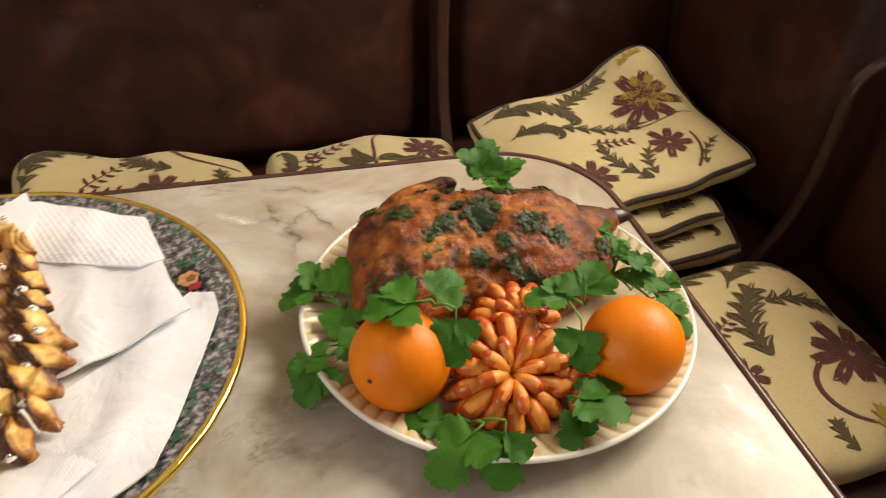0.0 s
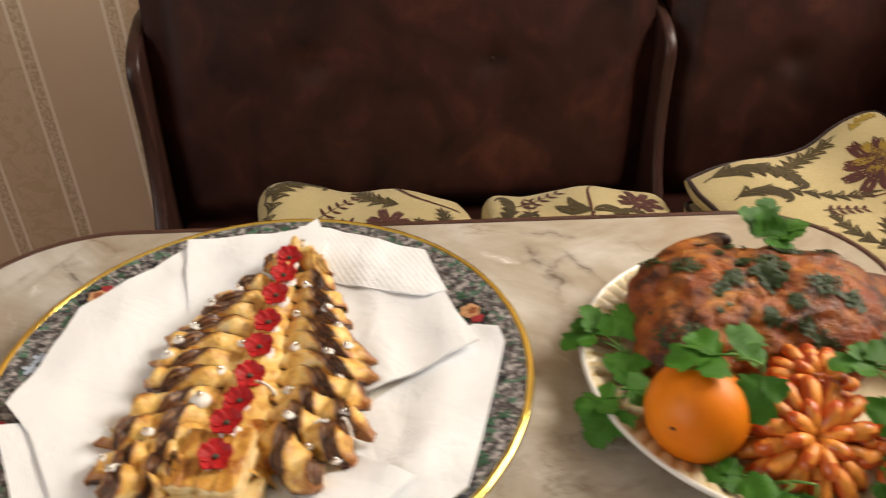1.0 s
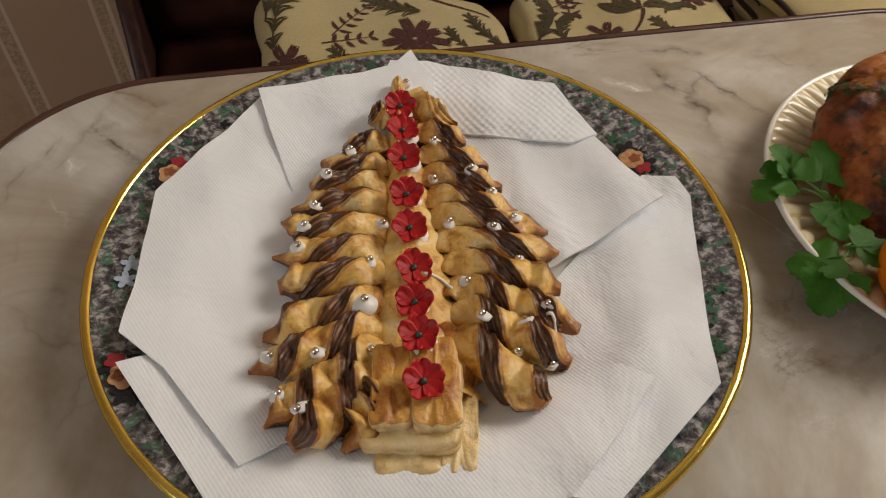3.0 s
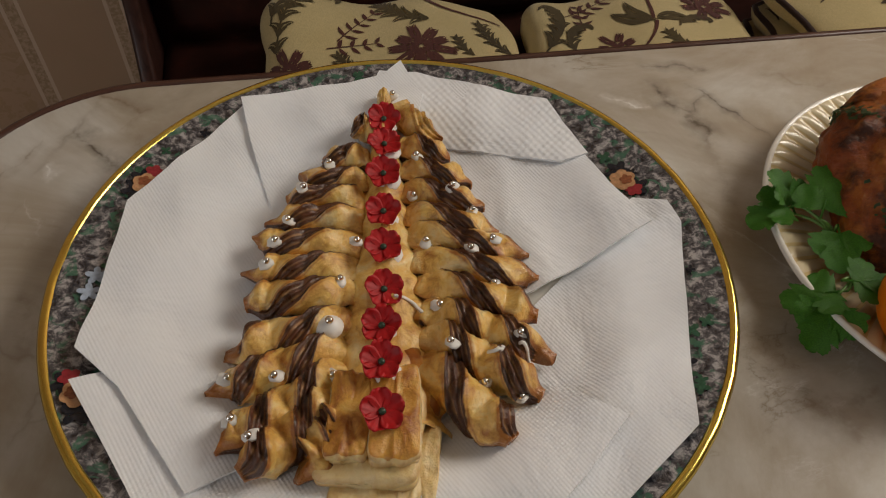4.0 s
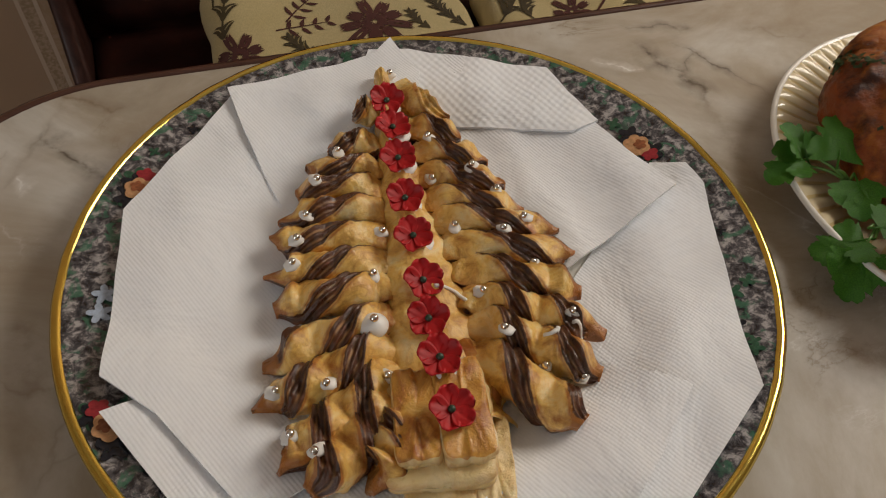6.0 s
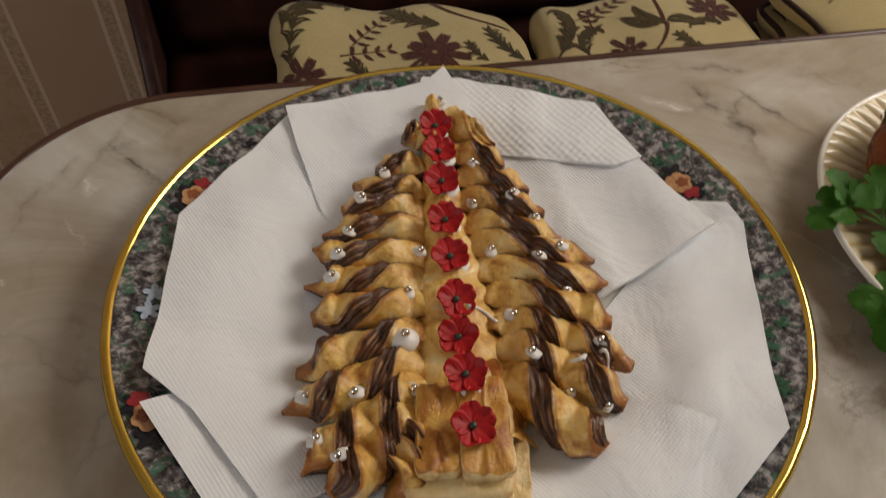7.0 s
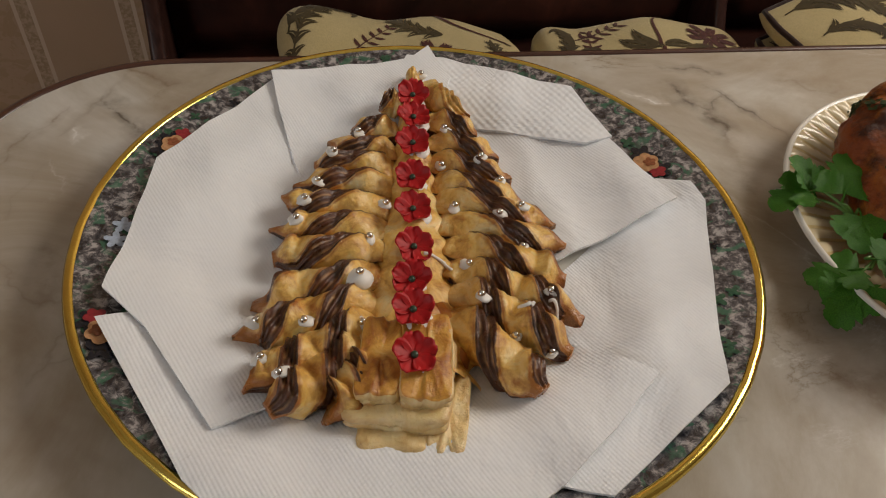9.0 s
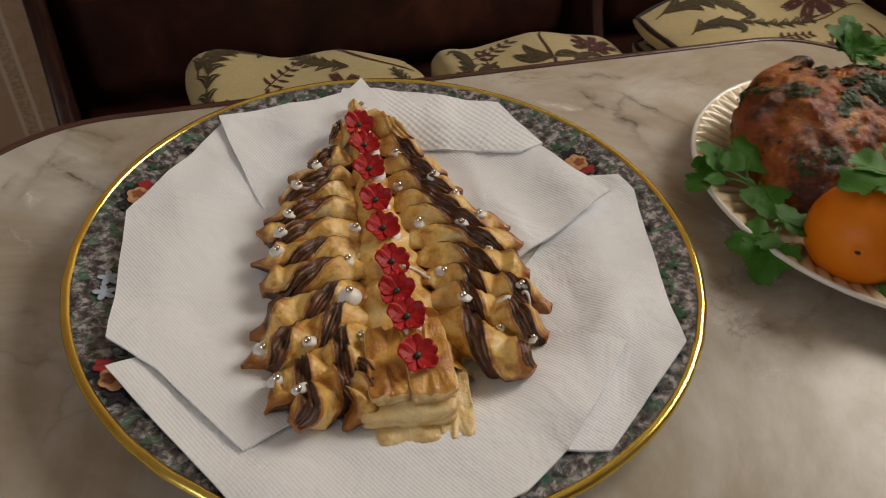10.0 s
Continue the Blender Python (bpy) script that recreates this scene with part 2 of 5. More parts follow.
def roast():
    k = Mat("roast_skin", 0.3, spec=0.3)
    n = k.noise(38, 9, 0.72, 0.1)
    burn = k.noise(27, 9, 0.72, 0.15, k.mapped((1, 1, 1), (0, 0, 0), (2, 7, 1)))
    red = k.noise(24, 5, 0.6, 0.1, k.mapped((1, 1, 1), (0, 0, 0), (5, 2, 4)))
    c = k.ramp(n, (0.30, (0.09, 0.017, 0.004)), (0.42, (0.24, 0.055, 0.007)), (0.54, (0.45, 0.150, 0.020)), (0.70, (0.64, 0.30, 0.06)))
    c = k.mix(k.ramp(red, (0.44, 0.0), (0.58, 0.8)), c, (0.26, 0.050, 0.010))
    c = k.mix(k.ramp(burn, (0.47, 0.0), (0.60, 0.92)), c, (0.040, 0.010, 0.005))
    k.base(c).rough(n, 0.32, 0.55).bump(n, 0.6, 0.005).bump(k.noise(110, 6, 0.6), 0.8, 0.004)
    k.coat(0.25, 0.08).soft(0.08, (1, 0.35, 0.15), 0.005)
    return k.m


def peel():
    k = Mat("orange_peel", 0.46, spec=0.32)
    k.base(k.ramp(k.noise(25, 4), (0.3, (0.76, 0.185, 0.005)), (0.7, (0.85, 0.25, 0.010))))
    k.bump(k.voronoi(520), 0.15, 0.0006).bump(k.noise(60, 3), 0.12, 0.001)
    k.soft(0.15, (1, 0.4, 0.1), 0.004)
    return k.m


def leafy():
    k = Mat("parsley_green", 0.5, spec=0.25)
    rnd = k.t.nodes.new("ShaderNodeObjectInfo").outputs["Random"]
    c = k.ramp(k.noise(55, 4), (0.3, (0.024, 0.105, 0.008)), (0.7, (0.070, 0.225, 0.018)))
    c = k.mix(k.math("MULTIPLY", rnd, 0.45), c, (0.024, 0.085, 0.012))
    k.base(c).bump(k.noise(160, 3), 0.3, 0.001)
    k.soft(0.2, (0.4, 1, 0.2), 0.002)
    return k.m


def sausage():
    k = Mat("fried_outside", 0.3)
    n = k.noise(60, 5)
    k.base(k.ramp(n, (0.3, (0.36, 0.035, 0.008)), (0.5, (0.56, 0.095, 0.014)), (0.75, (0.70, 0.22, 0.045)))).bump(n, 0.3, 0.001).coat(0.1)
    return k.m


def border():
    """Printed plate rim: grey-violet stipple with green touches."""
    k = Mat("printed_rim_glaze", 0.14)
    n = k.noise(165, 5, 0.7, 0.4)
    c = k.ramp(n, (0.38, (0.018, 0.018, 0.024)), (0.5, (0.11, 0.105, 0.115)), (0.62, (0.44, 0.42, 0.42)))
    g = k.noise(85, 4, 0.6, 0.8, k.mapped((1, 1, 1), (0, 0, 0), (5, 3, 0)))
    c = k.mix(k.ramp(g, (0.55, 0.0), (0.62, 0.8)), c, (0.045, 0.16, 0.10))
    d = k.noise(45, 4, 0.6, 0.8, k.mapped((1, 1, 1), (0, 0, 0), (1, 8, 0)))
    c = k.mix(k.ramp(d, (0.56, 0.0), (0.68, 0.7)), c, (0.03, 0.035, 0.045))
    k.base(c).coat(0.6, 0.06)
    return k.m


def plain(name, colour, rough, metal=0.0, var=0.12, scale=60, bump=0.1):
    k = Mat(name, rough, metal)
    n = k.noise(scale, 4)
    k.base(k.ramp(n, (0.3, tuple(v * (1 - var) for v in colour)), (0.7, tuple(min(1, v * (1 + var)) for v in colour))))
    k.rough(n, max(0.02, rough * 0.8), rough * 1.2).bump(n, bump, 0.0008)
    return k.m


MARBLE, LEATHER, EDGE_WOOD, WALLPAPER = marble(), leather(), wood_edge(), wallpaper()
CREAM = fabric("cream_damask", (0.51, 0.405, 0.195), (0.60, 0.485, 0.255))
OLIVE = fabric("olive_weave", (0.040, 0.026, 0.008), (0.098, 0.066, 0.018))
MAROON = fabric("maroon_weave", (0.060, 0.014, 0.010), (0.110, 0.030, 0.020))
GOLDEN = fabric("gold_weave", (0.26, 0.16, 0.018), (0.40, 0.27, 0.04))
PIPING = fabric("dark_brown_piping", (0.022, 0.008, 0.006), (0.036, 0.013, 0.009))
PAPER, PAPER_DOTTED = paper("ribbed_napkin_paper", 0.0026, 0.30), paper("dotted_napkin_paper", 0.0058, 0.42)
ROAST, PEEL, LEAFY, SAUSAGE, BORDER = roast(), peel(), leafy(), sausage(), border()
DOUGH = pastry("baked_dough", (0.93, 0.76, 0.42), (0.85, 0.58, 0.20), (0.46, 0.17, 0.03), 0.50, 0.72)
CRUST = pastry("browned_crust", (0.86, 0.56, 0.18), (0.72, 0.37, 0.065), (0.36, 0.10, 0.014), 0.44, 0.64)
SIDE = pastry("pale_dough_side", (0.90, 0.74, 0.43), (0.84, 0.62, 0.28), (0.50, 0.21, 0.05), 0.56, 0.82)
TWIST = twisted_dough()
FILLING = pastry("chocolate_filling", (0.14, 0.045, 0.018), (0.045, 0.014, 0.007), (0.022, 0.008, 0.004))
GOLD = plain("gold_lustre", (1.0, 0.74, 0.18), 0.16, 1.0, 0.08)
CERAMIC = plain("cream_ceramic", (0.68, 0.58, 0.38), 0.15, 0, 0.05)
WHITE_CERAMIC = plain("white_ceramic", (0.82, 0.79, 0.72), 0.15, 0, 0.03)
RIBGOLD = plain("ochre_relief_glaze", (0.62, 0.48, 0.24), 0.18, 0, 0.15)
ICING = plain("white_icing", (0.86, 0.84, 0.80), 0.4, 0, 0.03, 200)
PEARL = plain("silver_pearl", (0.86, 0.84, 0.82), 0.14, 1.0, 0.03)
RED = plain("red_sugar", (0.46, 0.003, 0.006), 0.6, 0, 0.2, 150)
STAMEN = plain("dark_green_sugar", (0.03, 0.06, 0.035), 0.4)
INSIDE = plain("fried_inside", (0.78, 0.27, 0.04), 0.5, 0, 0.35, 90, 0.25)
HERB = plain("cooked_herbs", (0.022, 0.046, 0.007), 0.6, 0, 0.5, 300, 0.4)
BONE = plain("charred_end", (0.045, 0.018, 0.012), 0.4, 0, 0.4, 120, 0.4)
STALK = plain("parsley_stalk", (0.12, 0.26, 0.05), 0.4)
ROSE = plain("printed_peach_rose", (0.55, 0.30, 0.15), 0.16, 0, 0.25, 400)
ROSE_HEART = plain("printed_rose_heart", (0.30, 0.10, 0.045), 0.16, 0, 0.3, 500)
CRIMSON = plain("printed_crimson", (0.32, 0.03, 0.04), 0.16, 0, 0.25, 400)
PRINTGREEN = plain("printed_green", (0.035, 0.10, 0.06), 0.16, 0, 0.4, 400)
PRINTDARK = plain("printed_dark", (0.016, 0.018, 0.026), 0.16, 0, 0.4, 400)
PRINTBLUE = plain("printed_pale_blue", (0.42, 0.50, 0.62), 0.16, 0, 0.2, 400)
PLASTER = plain("wall_plaster", (0.50, 0.40, 0.30), 0.8, 0, 0.06, 8)
CEILING = plain("ceiling_paint", (0.78, 0.76, 0.72), 0.8, 0, 0.03, 5)
FLOORING = plain("brown_linoleum", (0.17, 0.095, 0.055), 0.45, 0, 0.25, 14)
SKIRTING = plain("varnished_skirting", (0.36, 0.19, 0.05), 0.35, 0, 0.2, 20)
FRAME = plain("white_window_paint", (0.8, 0.79, 0.77), 0.4, 0, 0.04)


# ---- mesh helpers ----
def place(ob):
    p, o = Vector((0, 0, 0)), ob
    while o:
        p, o = p + o.location, o.parent
    return p


def part(name, bm, material, parent=None, label="", smooth=True):
    """Links a bmesh, given in world metres, as one mesh object under a thing or a part."""
    if parent:
        bmesh.ops.translate(bm, verts=bm.verts, vec=-place(parent))
    me = bpy.data.meshes.new(name)
    bm.to_mesh(me)
    bm.free()
    for k in material if isinstance(material, (list, tuple)) else (material,):
        me.materials.append(k)
    if smooth:
        me.polygons.foreach_set("use_smooth", [True] * len(me.polygons))
    ob = new(name, me)
    ob.parent = parent
    if label:
        ob["label"] = label
    return ob


def root(name, p, label, category, group="", kind=""):
    ob = new(name)
    ob.location = p
    ob.empty_display_size = 0.02
    return tagged(ob, label, category, group, kind)


def box(lo, hi, bevel=0.0, seg=2, bm=None):
    bm = bm or bmesh.new()
    lo, hi = Vector(lo), Vector(hi)
    made = bmesh.ops.create_cube(bm, size=1, matrix=Matrix.Translation((lo + hi) / 2) @ Matrix.Diagonal((*(hi - lo), 1)))["verts"]
    if bevel:
        es = list({e for v in made for e in v.link_edges})
        bmesh.ops.bevel(bm, geom=es, offset=bevel, segments=seg, affect="EDGES", profile=0.5)
    return bm


def surface(f, nu, nv, wrap_u=False, wrap_v=False, bm=None, index=None):
    """A grid mesh of f(u, v), u and v from 0 to 1. index(u, v): material of a face."""
    bm = bm or bmesh.new()
    cu, cv = (nu if wrap_u else nu + 1), (nv if wrap_v else nv + 1)
    g = [[bm.verts.new(f(i / nu, j / nv)) for j in range(cv)] for i in range(cu)]
    for i in range(nu):
        for j in range(nv):
            a, b, c, d = g[i][j], g[(i + 1) % cu][j], g[(i + 1) % cu][(j + 1) % cv], g[i][(j + 1) % cv]
            face = bm.faces.new((a, b, c, d))
            if index:
                face.material_index = index((i + 0.5) / nu, (j + 0.5) / nv)
    return bm


def lathe(profile, c, n=96, bm=None, ripple=None):
    """Profile points (r, z) turned round the upright through c."""
    m = len(profile) - 1

    def f(u, v):
        k = min(int(round(v * m)), m)
        r, z = profile[k]
        a = 2 * math.pi * u
        if ripple:
            r, z = ripple(r, z, a, k)
        return c[0] + r * math.cos(a), c[1] + r * math.sin(a), c[2] + z

    bm = surface(f, n, m, wrap_u=True, bm=bm)
    bmesh.ops.remove_doubles(bm, verts=bm.verts, dist=1e-5)
    return bm


def ball(c, r, squash=(1, 1, 1), seg=16, bm=None, wob=0.0, freq=30):
    bm = bm or bmesh.new()
    vs = bmesh.ops.create_uvsphere(bm, u_segments=seg, v_segments=max(6, seg // 2), radius=1)["verts"]
    for v in vs:
        p = Vector((v.co.x * squash[0], v.co.y * squash[1], v.co.z * squash[2])) * r
        if wob:
            p *= 1 + wob * noise.noise((p + Vector(c)) * freq)
        v.co = p + Vector(c)
    return bm


def tube(points, radii, n=8, bm=None, flat=1.0):
    """A tapering tube along points, closed at both ends."""
    bm = bm or bmesh.new()
    pts = [Vector(p) for p in points]
    rings = []
    for k, p in enumerate(pts):
        d = (pts[min(k + 1, len(pts) - 1)] - pts[max(k - 1, 0)]).normalized()
        side = d.cross(Vector((0, 0, 1)))
        side = side.normalized() if side.length > 1e-4 else Vector((1, 0, 0))
        up = side.cross(d)
        r = radii[k] if isinstance(radii, (list, tuple)) else radii
        rings.append([bm.verts.new(p + side * r * math.cos(a) + up * r * flat * math.sin(a)) for a in (2 * math.pi * q / n for q in range(n))])
    for a, b in zip(rings, rings[1:]):
        for q in range(n):
            bm.faces.new((a[q], a[(q + 1) % n], b[(q + 1) % n], b[q]))
    bm.faces.new(rings[0][::-1])
    bm.faces.new(rings[-1])
    bmesh.ops.recalc_face_normals(bm, faces=bm.faces)
    return bm


def lerp(a, b, t):
    return a + (b - a) * t


def step(a, b, x):
    t = min(1, max(0, (x - a) / (b - a)))
    return t * t * (3 - 2 * t)


def bezier(p, n):
    """n + 1 points of a Bezier curve through the control points p (2 or 3 dimensions)."""
    out = []
    for k in range(n + 1):
        t, q = k / n, [Vector(x) for x in p]
        while len(q) > 1:
            q = [a.lerp(b, t) for a, b in zip(q, q[1:])]
        out.append(q[0])
    return out


# ---- the room ----
TOP = 0.75          # table top
WALL_Y, WALL_X, WEST, SOUTH, CEIL = 1.83, 1.62, -1.9, -2.1, 2.55


def wall_with_opening(name, near, far, z0, z1, o0, o1):
    """A wall across x between near and far, with an opening o0..o1, z0..z1 through it."""
    bm = bmesh.new()
    for a, b, c, d in ((SOUTH, o0, 0, CEIL), (o1, WALL_Y, 0, CEIL), (o0, o1, 0, z0), (o0, o1, z1, CEIL)):
        box((near, a, c), (far, b, d), bm=bm)
    return tagged(part(name, bm, PLASTER, smooth=False), "plain beige wall with a window opening", "wall", kind="structure")


def build_room():
    tagged(part("floor", box((WEST - 0.12, SOUTH - 0.12, -0.08), (WALL_X + 0.12, WALL_Y + 0.12, 0)), FLOORING, smooth=False), "brown linoleum floor", "floor", kind="structure")
    tagged(part("ceiling", box((WEST - 0.12, SOUTH - 0.12, CEIL), (WALL_X + 0.12, WALL_Y + 0.12, CEIL + 0.1)), CEILING, smooth=False), "white painted ceiling", "ceiling", kind="structure")
    tagged(part("wall_north", box((WEST, WALL_Y, 0), (WALL_X, WALL_Y + 0.12, CEIL)), WALLPAPER, smooth=False), "beige wallpaper wall with ornamental vertical stripes", "wall", kind="structure")
    tagged(part("wall_south", box((WEST, SOUTH - 0.12, 0), (WALL_X, SOUTH, CEIL)), PLASTER, smooth=False), "plain beige wall", "wall", kind="structure")
    wall_with_opening("wall_east", WALL_X, WALL_X + 0.12, 1.40, 2.16, 0.60, 1.50)
    # the west opening is added, only to hold the fill light
    wall_with_opening("wall_west", WEST - 0.12, WEST, 1.1, 2.35, -1.1, 0.3)
    bm = box((WEST, WALL_Y - 0.016, 0.0), (-0.16, WALL_Y - 0.002, 0.062), 0.004)
    tagged(part("baseboard", bm, SKIRTING), "varnished yellow-brown skirting board", "baseboard", kind="structure")
    # the second frame is an addition too, set round the west fill
    for name, at, a, b, z0, z1 in (("window_1", WALL_X + 0.08, 0.60, 1.50, 1.40, 2.16), ("window_2", WEST - 0.07, -1.1, 0.3, 1.1, 2.35)):
        w = root(name, (at, (a + b) / 2, z0), "white painted window frame in a wall opening", "window", kind="structure")
        for lo, hi, c, d in ((a, b, z0, z0 + 0.05), (a, b, z1 - 0.05, z1), (a, a + 0.05, z0 + 0.05, z1 - 0.05), (b - 0.05, b, z0 + 0.05, z1 - 0.05), ((a + b) / 2 - 0.03, (a + b) / 2 + 0.03, z0 + 0.05, z1 - 0.05)):
            part("window_frame", box((at - 0.02, lo, c), (at + 0.02, hi, d), 0.004), FRAME, w)


build_room()


# ---- corner bench ----
SEAT, BACK, WING = 0.475, 1.53, 1.12      # seat height, face of the long back, face of the side back


def back_cushion(parent, length, buttons, m, top=0.97, low=0.47):
    """A padded back: local x along it, y out of the wall, z up; buttons (x, z) are sunk in."""
    h = top - low

    def f(u, v):
        x, z = u * length, low + v * h
        d = min(u * length, (1 - u) * length)
        puff = 0.030 * step(0, 0.05, d) * step(0, 0.05, min(v * h, (1 - v) * h)) + 0.010 * math.sin(math.pi * u)
        for bx, bz in buttons:
            r = math.hypot(x - bx, z - bz)
            puff -= 0.010 * math.exp(-(r / 0.024) ** 2)
        puff += 0.003 * noise.noise(Vector((x * 7, z * 7, length)))
        return m @ Vector((x, 0.03 - puff + 0.05 * v * v, z))

    bm = surface(f, 60, 48)
    back = surface(lambda u, v: m @ Vector((u * length, 0.13 + 0.03 * v, low + v * h)), 2, 2)
    me = bpy.data.meshes.new("tmp")
    back.to_mesh(me)
    bm.from_mesh(me)
    bpy.data.meshes.remove(me)
    for v0 in (0.0, 1.0):
        surface(lambda u, v: m @ Vector((u * length, lerp(0.03 + 0.05 * v0, 0.13 + 0.03 * v0, v), low + v0 * h)), 2, 1, bm=bm)
    for u0 in (0.0, 1.0):
        surface(lambda u, v: m @ Vector((u0 * length, lerp(0.03 + 0.05 * u * u, 0.13 + 0.03 * u, v), low + u * h)), 6, 1, bm=bm)
    back.free()
    b = part("back_cushion", bm, LEATHER, parent)
    for bx, bz in buttons:
        v = (bz - low) / h
        p = m @ Vector((bx, 0.030 + 0.05 * v * v - 0.022, bz))
        part("button", ball(p, 0.010, (1, 0.8, 1), 12), LEATHER, b)


def end_panel(parent, m, thick=0.022, front=0.0):
    """An upright wooden end board with a curved front edge; local x its thickness, y depth, z up."""
    edge = bezier([(-0.10 + front, 0.40), (-0.10 + front, 0.52), (-0.012 + front, 0.50), (-0.016 + front, 0.66), (-0.016 + front, 0.74)], 16) + \
        bezier([(-0.016 + front, 0.745), (-0.014 + front, 0.79), (0.05 + front, 0.80), (0.09 + front, 0.812)], 10)
    pts = [(p[0], p[1]) for p in edge] + [(0.17, 0.815), (0.17, 0.0), (-0.10 + front, 0.0)]
    bm = bmesh.new()
    face = bm.faces.new([bm.verts.new(m @ Vector((0, y, z))) for y, z in pts])
    ext = bmesh.ops.extrude_face_region(bm, geom=[face])
    bmesh.ops.translate(bm, verts=[g for g in ext["geom"] if isinstance(g, bmesh.types.BMVert)], vec=(m.to_3x3() @ Vector((thick, 0, 0))))
    bmesh.ops.recalc_face_normals(bm, faces=bm.faces)
    sharp = [e for e in bm.edges if len(e.link_faces) == 2 and e.calc_face_angle(0) > 1.2]
    bmesh.ops.bevel(bm, geom=sharp, offset=0.006, segments=3, affect="EDGES", profile=0.5)
    part("end_panel", bm, EDGE_WOOD, parent, "dark glossy wooden end panel")


def seat_block(parent, lo, hi):
    part("seat", box((lo[0], lo[1], 0.36), (hi[0], hi[1], SEAT), 0.028, 4), LEATHER, parent)
    part("base", box((lo[0] + 0.02, lo[1] + 0.03, 0.0), (hi[0] - 0.02, hi[1] - 0.02, 0.358), 0.004, 1), EDGE_WOOD, parent, "dark wooden bench base")


def build_bench():
    g = "modules of the corner bench"
    a = root("bench_module", (0.29, 1.35, 0), "dark brown leatherette bench module with buttoned back", "bench", g)
    seat_block(a, (-0.112, 1.06), (0.698, 1.65))
    back_cushion(a, 0.805, [(0.243, 0.748), (0.533, 0.744)], pose(-0.109, BACK, 0))
    end_panel(a, pose(-0.132, BACK, 0))
    end_panel(a, pose(0.698, BACK, 0), 0.02, 0.004)
    c = root("corner_bench_module", (0.93, 1.32, 0), "dark brown leatherette corner bench module with buttoned back", "bench", g)
    seat_block(c, (0.722, 1.09), (1.24, 1.65))
    back_cushion(c, 0.46, [(0.205, 0.727)], pose(0.722, BACK, 0))
    back_cushion(c, 0.45, [(0.24, 0.727)], pose(WING, 1.545, 0, 0, 0, -90))
    d = root("side_bench_module", (0.98, 0.6, 0), "dark brown leatherette side bench module with buttoned back", "bench", g)
    seat_block(d, (0.76, 0.25), (1.24, 1.086))
    back_cushion(d, 0.80, [(0.25, 0.74), (0.55, 0.74)], pose(WING, 1.066, 0, 0, 0, -90))
    end_panel(d, pose(WING, 1.09, 0, 0, 0, -90), 0.02, 0.004)
    end_panel(d, pose(WING, 0.262, 0, 0, 0, -90), 0.02, 0.004)


build_bench()


# ---- seat pads with woven flowers ----
class Pad:
    """A stuffed square pad. local(u, v) gives its top; m places it."""

    def __init__(self, w, d, h, m, seed, corner=None, rounding=0.06):
        self.w, self.d, self.h, self.m, self.seed, self.corner, self.rounding = w, d, h, m, seed, corner, rounding

    def warp(self, x, y):
        """Rounds the corners and waves the edges."""
        a, b = 2 * x / self.w - 1, 2 * y / self.d - 1
        k = 1 - self.rounding * a * a * b * b
        wa = 0.012 * noise.noise(Vector((b * 2.2, a, self.seed))) * abs(a) ** 3
        wb = 0.012 * noise.noise(Vector((a * 2.2, b, self.seed + 3))) * abs(b) ** 3
        return self.w / 2 * (1 + a * k) + wa, self.d / 2 * (1 + b * k) + wb

    def top(self, x, y, lift=0.0):
        u, v = x / self.w, y / self.d
        e = (max(0, 1 - abs(2 * u - 1) ** 7) * max(0, 1 - abs(2 * v - 1) ** 7)) ** 0.40
        z = self.h * (0.5 + 0.5 * e) + 0.005 * e * noise.noise(Vector((x * 9, y * 9, self.seed)))
        pin = 0.010 * math.sin(3.2 * math.pi * u + self.seed) * e * v
        z += pin
        if self.corner:
            cx, cy, amount = self.corner
            z += amount * math.exp(-((u - cx) / 0.32) ** 2 - ((v - cy) / 0.35) ** 2)
        return Vector((*self.warp(x, y), z + lift))

    def mesh(self):
        n = 34
        ease = lambda t: 0.5 - 0.5 * math.cos(math.pi * t)
        bm = surface(lambda u, v: self.m @ self.top(ease(u) * self.w, ease(v) * self.d), n, n)
        def under(u, v):
            x, y = ease(u) * self.w, ease(v) * self.d
            t = self.top(x, y)
            e = (max(0, 1 - abs(2 * ease(u) - 1) ** 7) * max(0, 1 - abs(2 * ease(v) - 1) ** 7)) ** 0.40
            low = t.z - self.h * (0.5 + 0.5 * e) + self.h * 0.5 * (1 - e)
            return self.m @ Vector((t.x, t.y, low))
        surface(under, n, n, bm=bm)
        bmesh.ops.remove_doubles(bm, verts=bm.verts, dist=2e-4)
        bmesh.ops.recalc_face_normals(bm, faces=bm.faces)
        return bm

    def piping(self):
        pts = []
        for k in range(80):
            a = 2 * math.pi * k / 80
            c, s = math.cos(a), math.sin(a)
            f = 1 / max(abs(c), abs(s)) * (1 - 0.035 * min(abs(c), abs(s)) / max(abs(c), abs(s)))
            x, y = self.w / 2 * (1 + c * f), self.d / 2 * (1 + s * f)
            pts.append(self.m @ (self.top(min(max(x, 0.001), self.w - 0.001), min(max(y, 0.001), self.d - 0.001))))
        pts.append(pts[0])
        return tube(pts, 0.0042, 8)


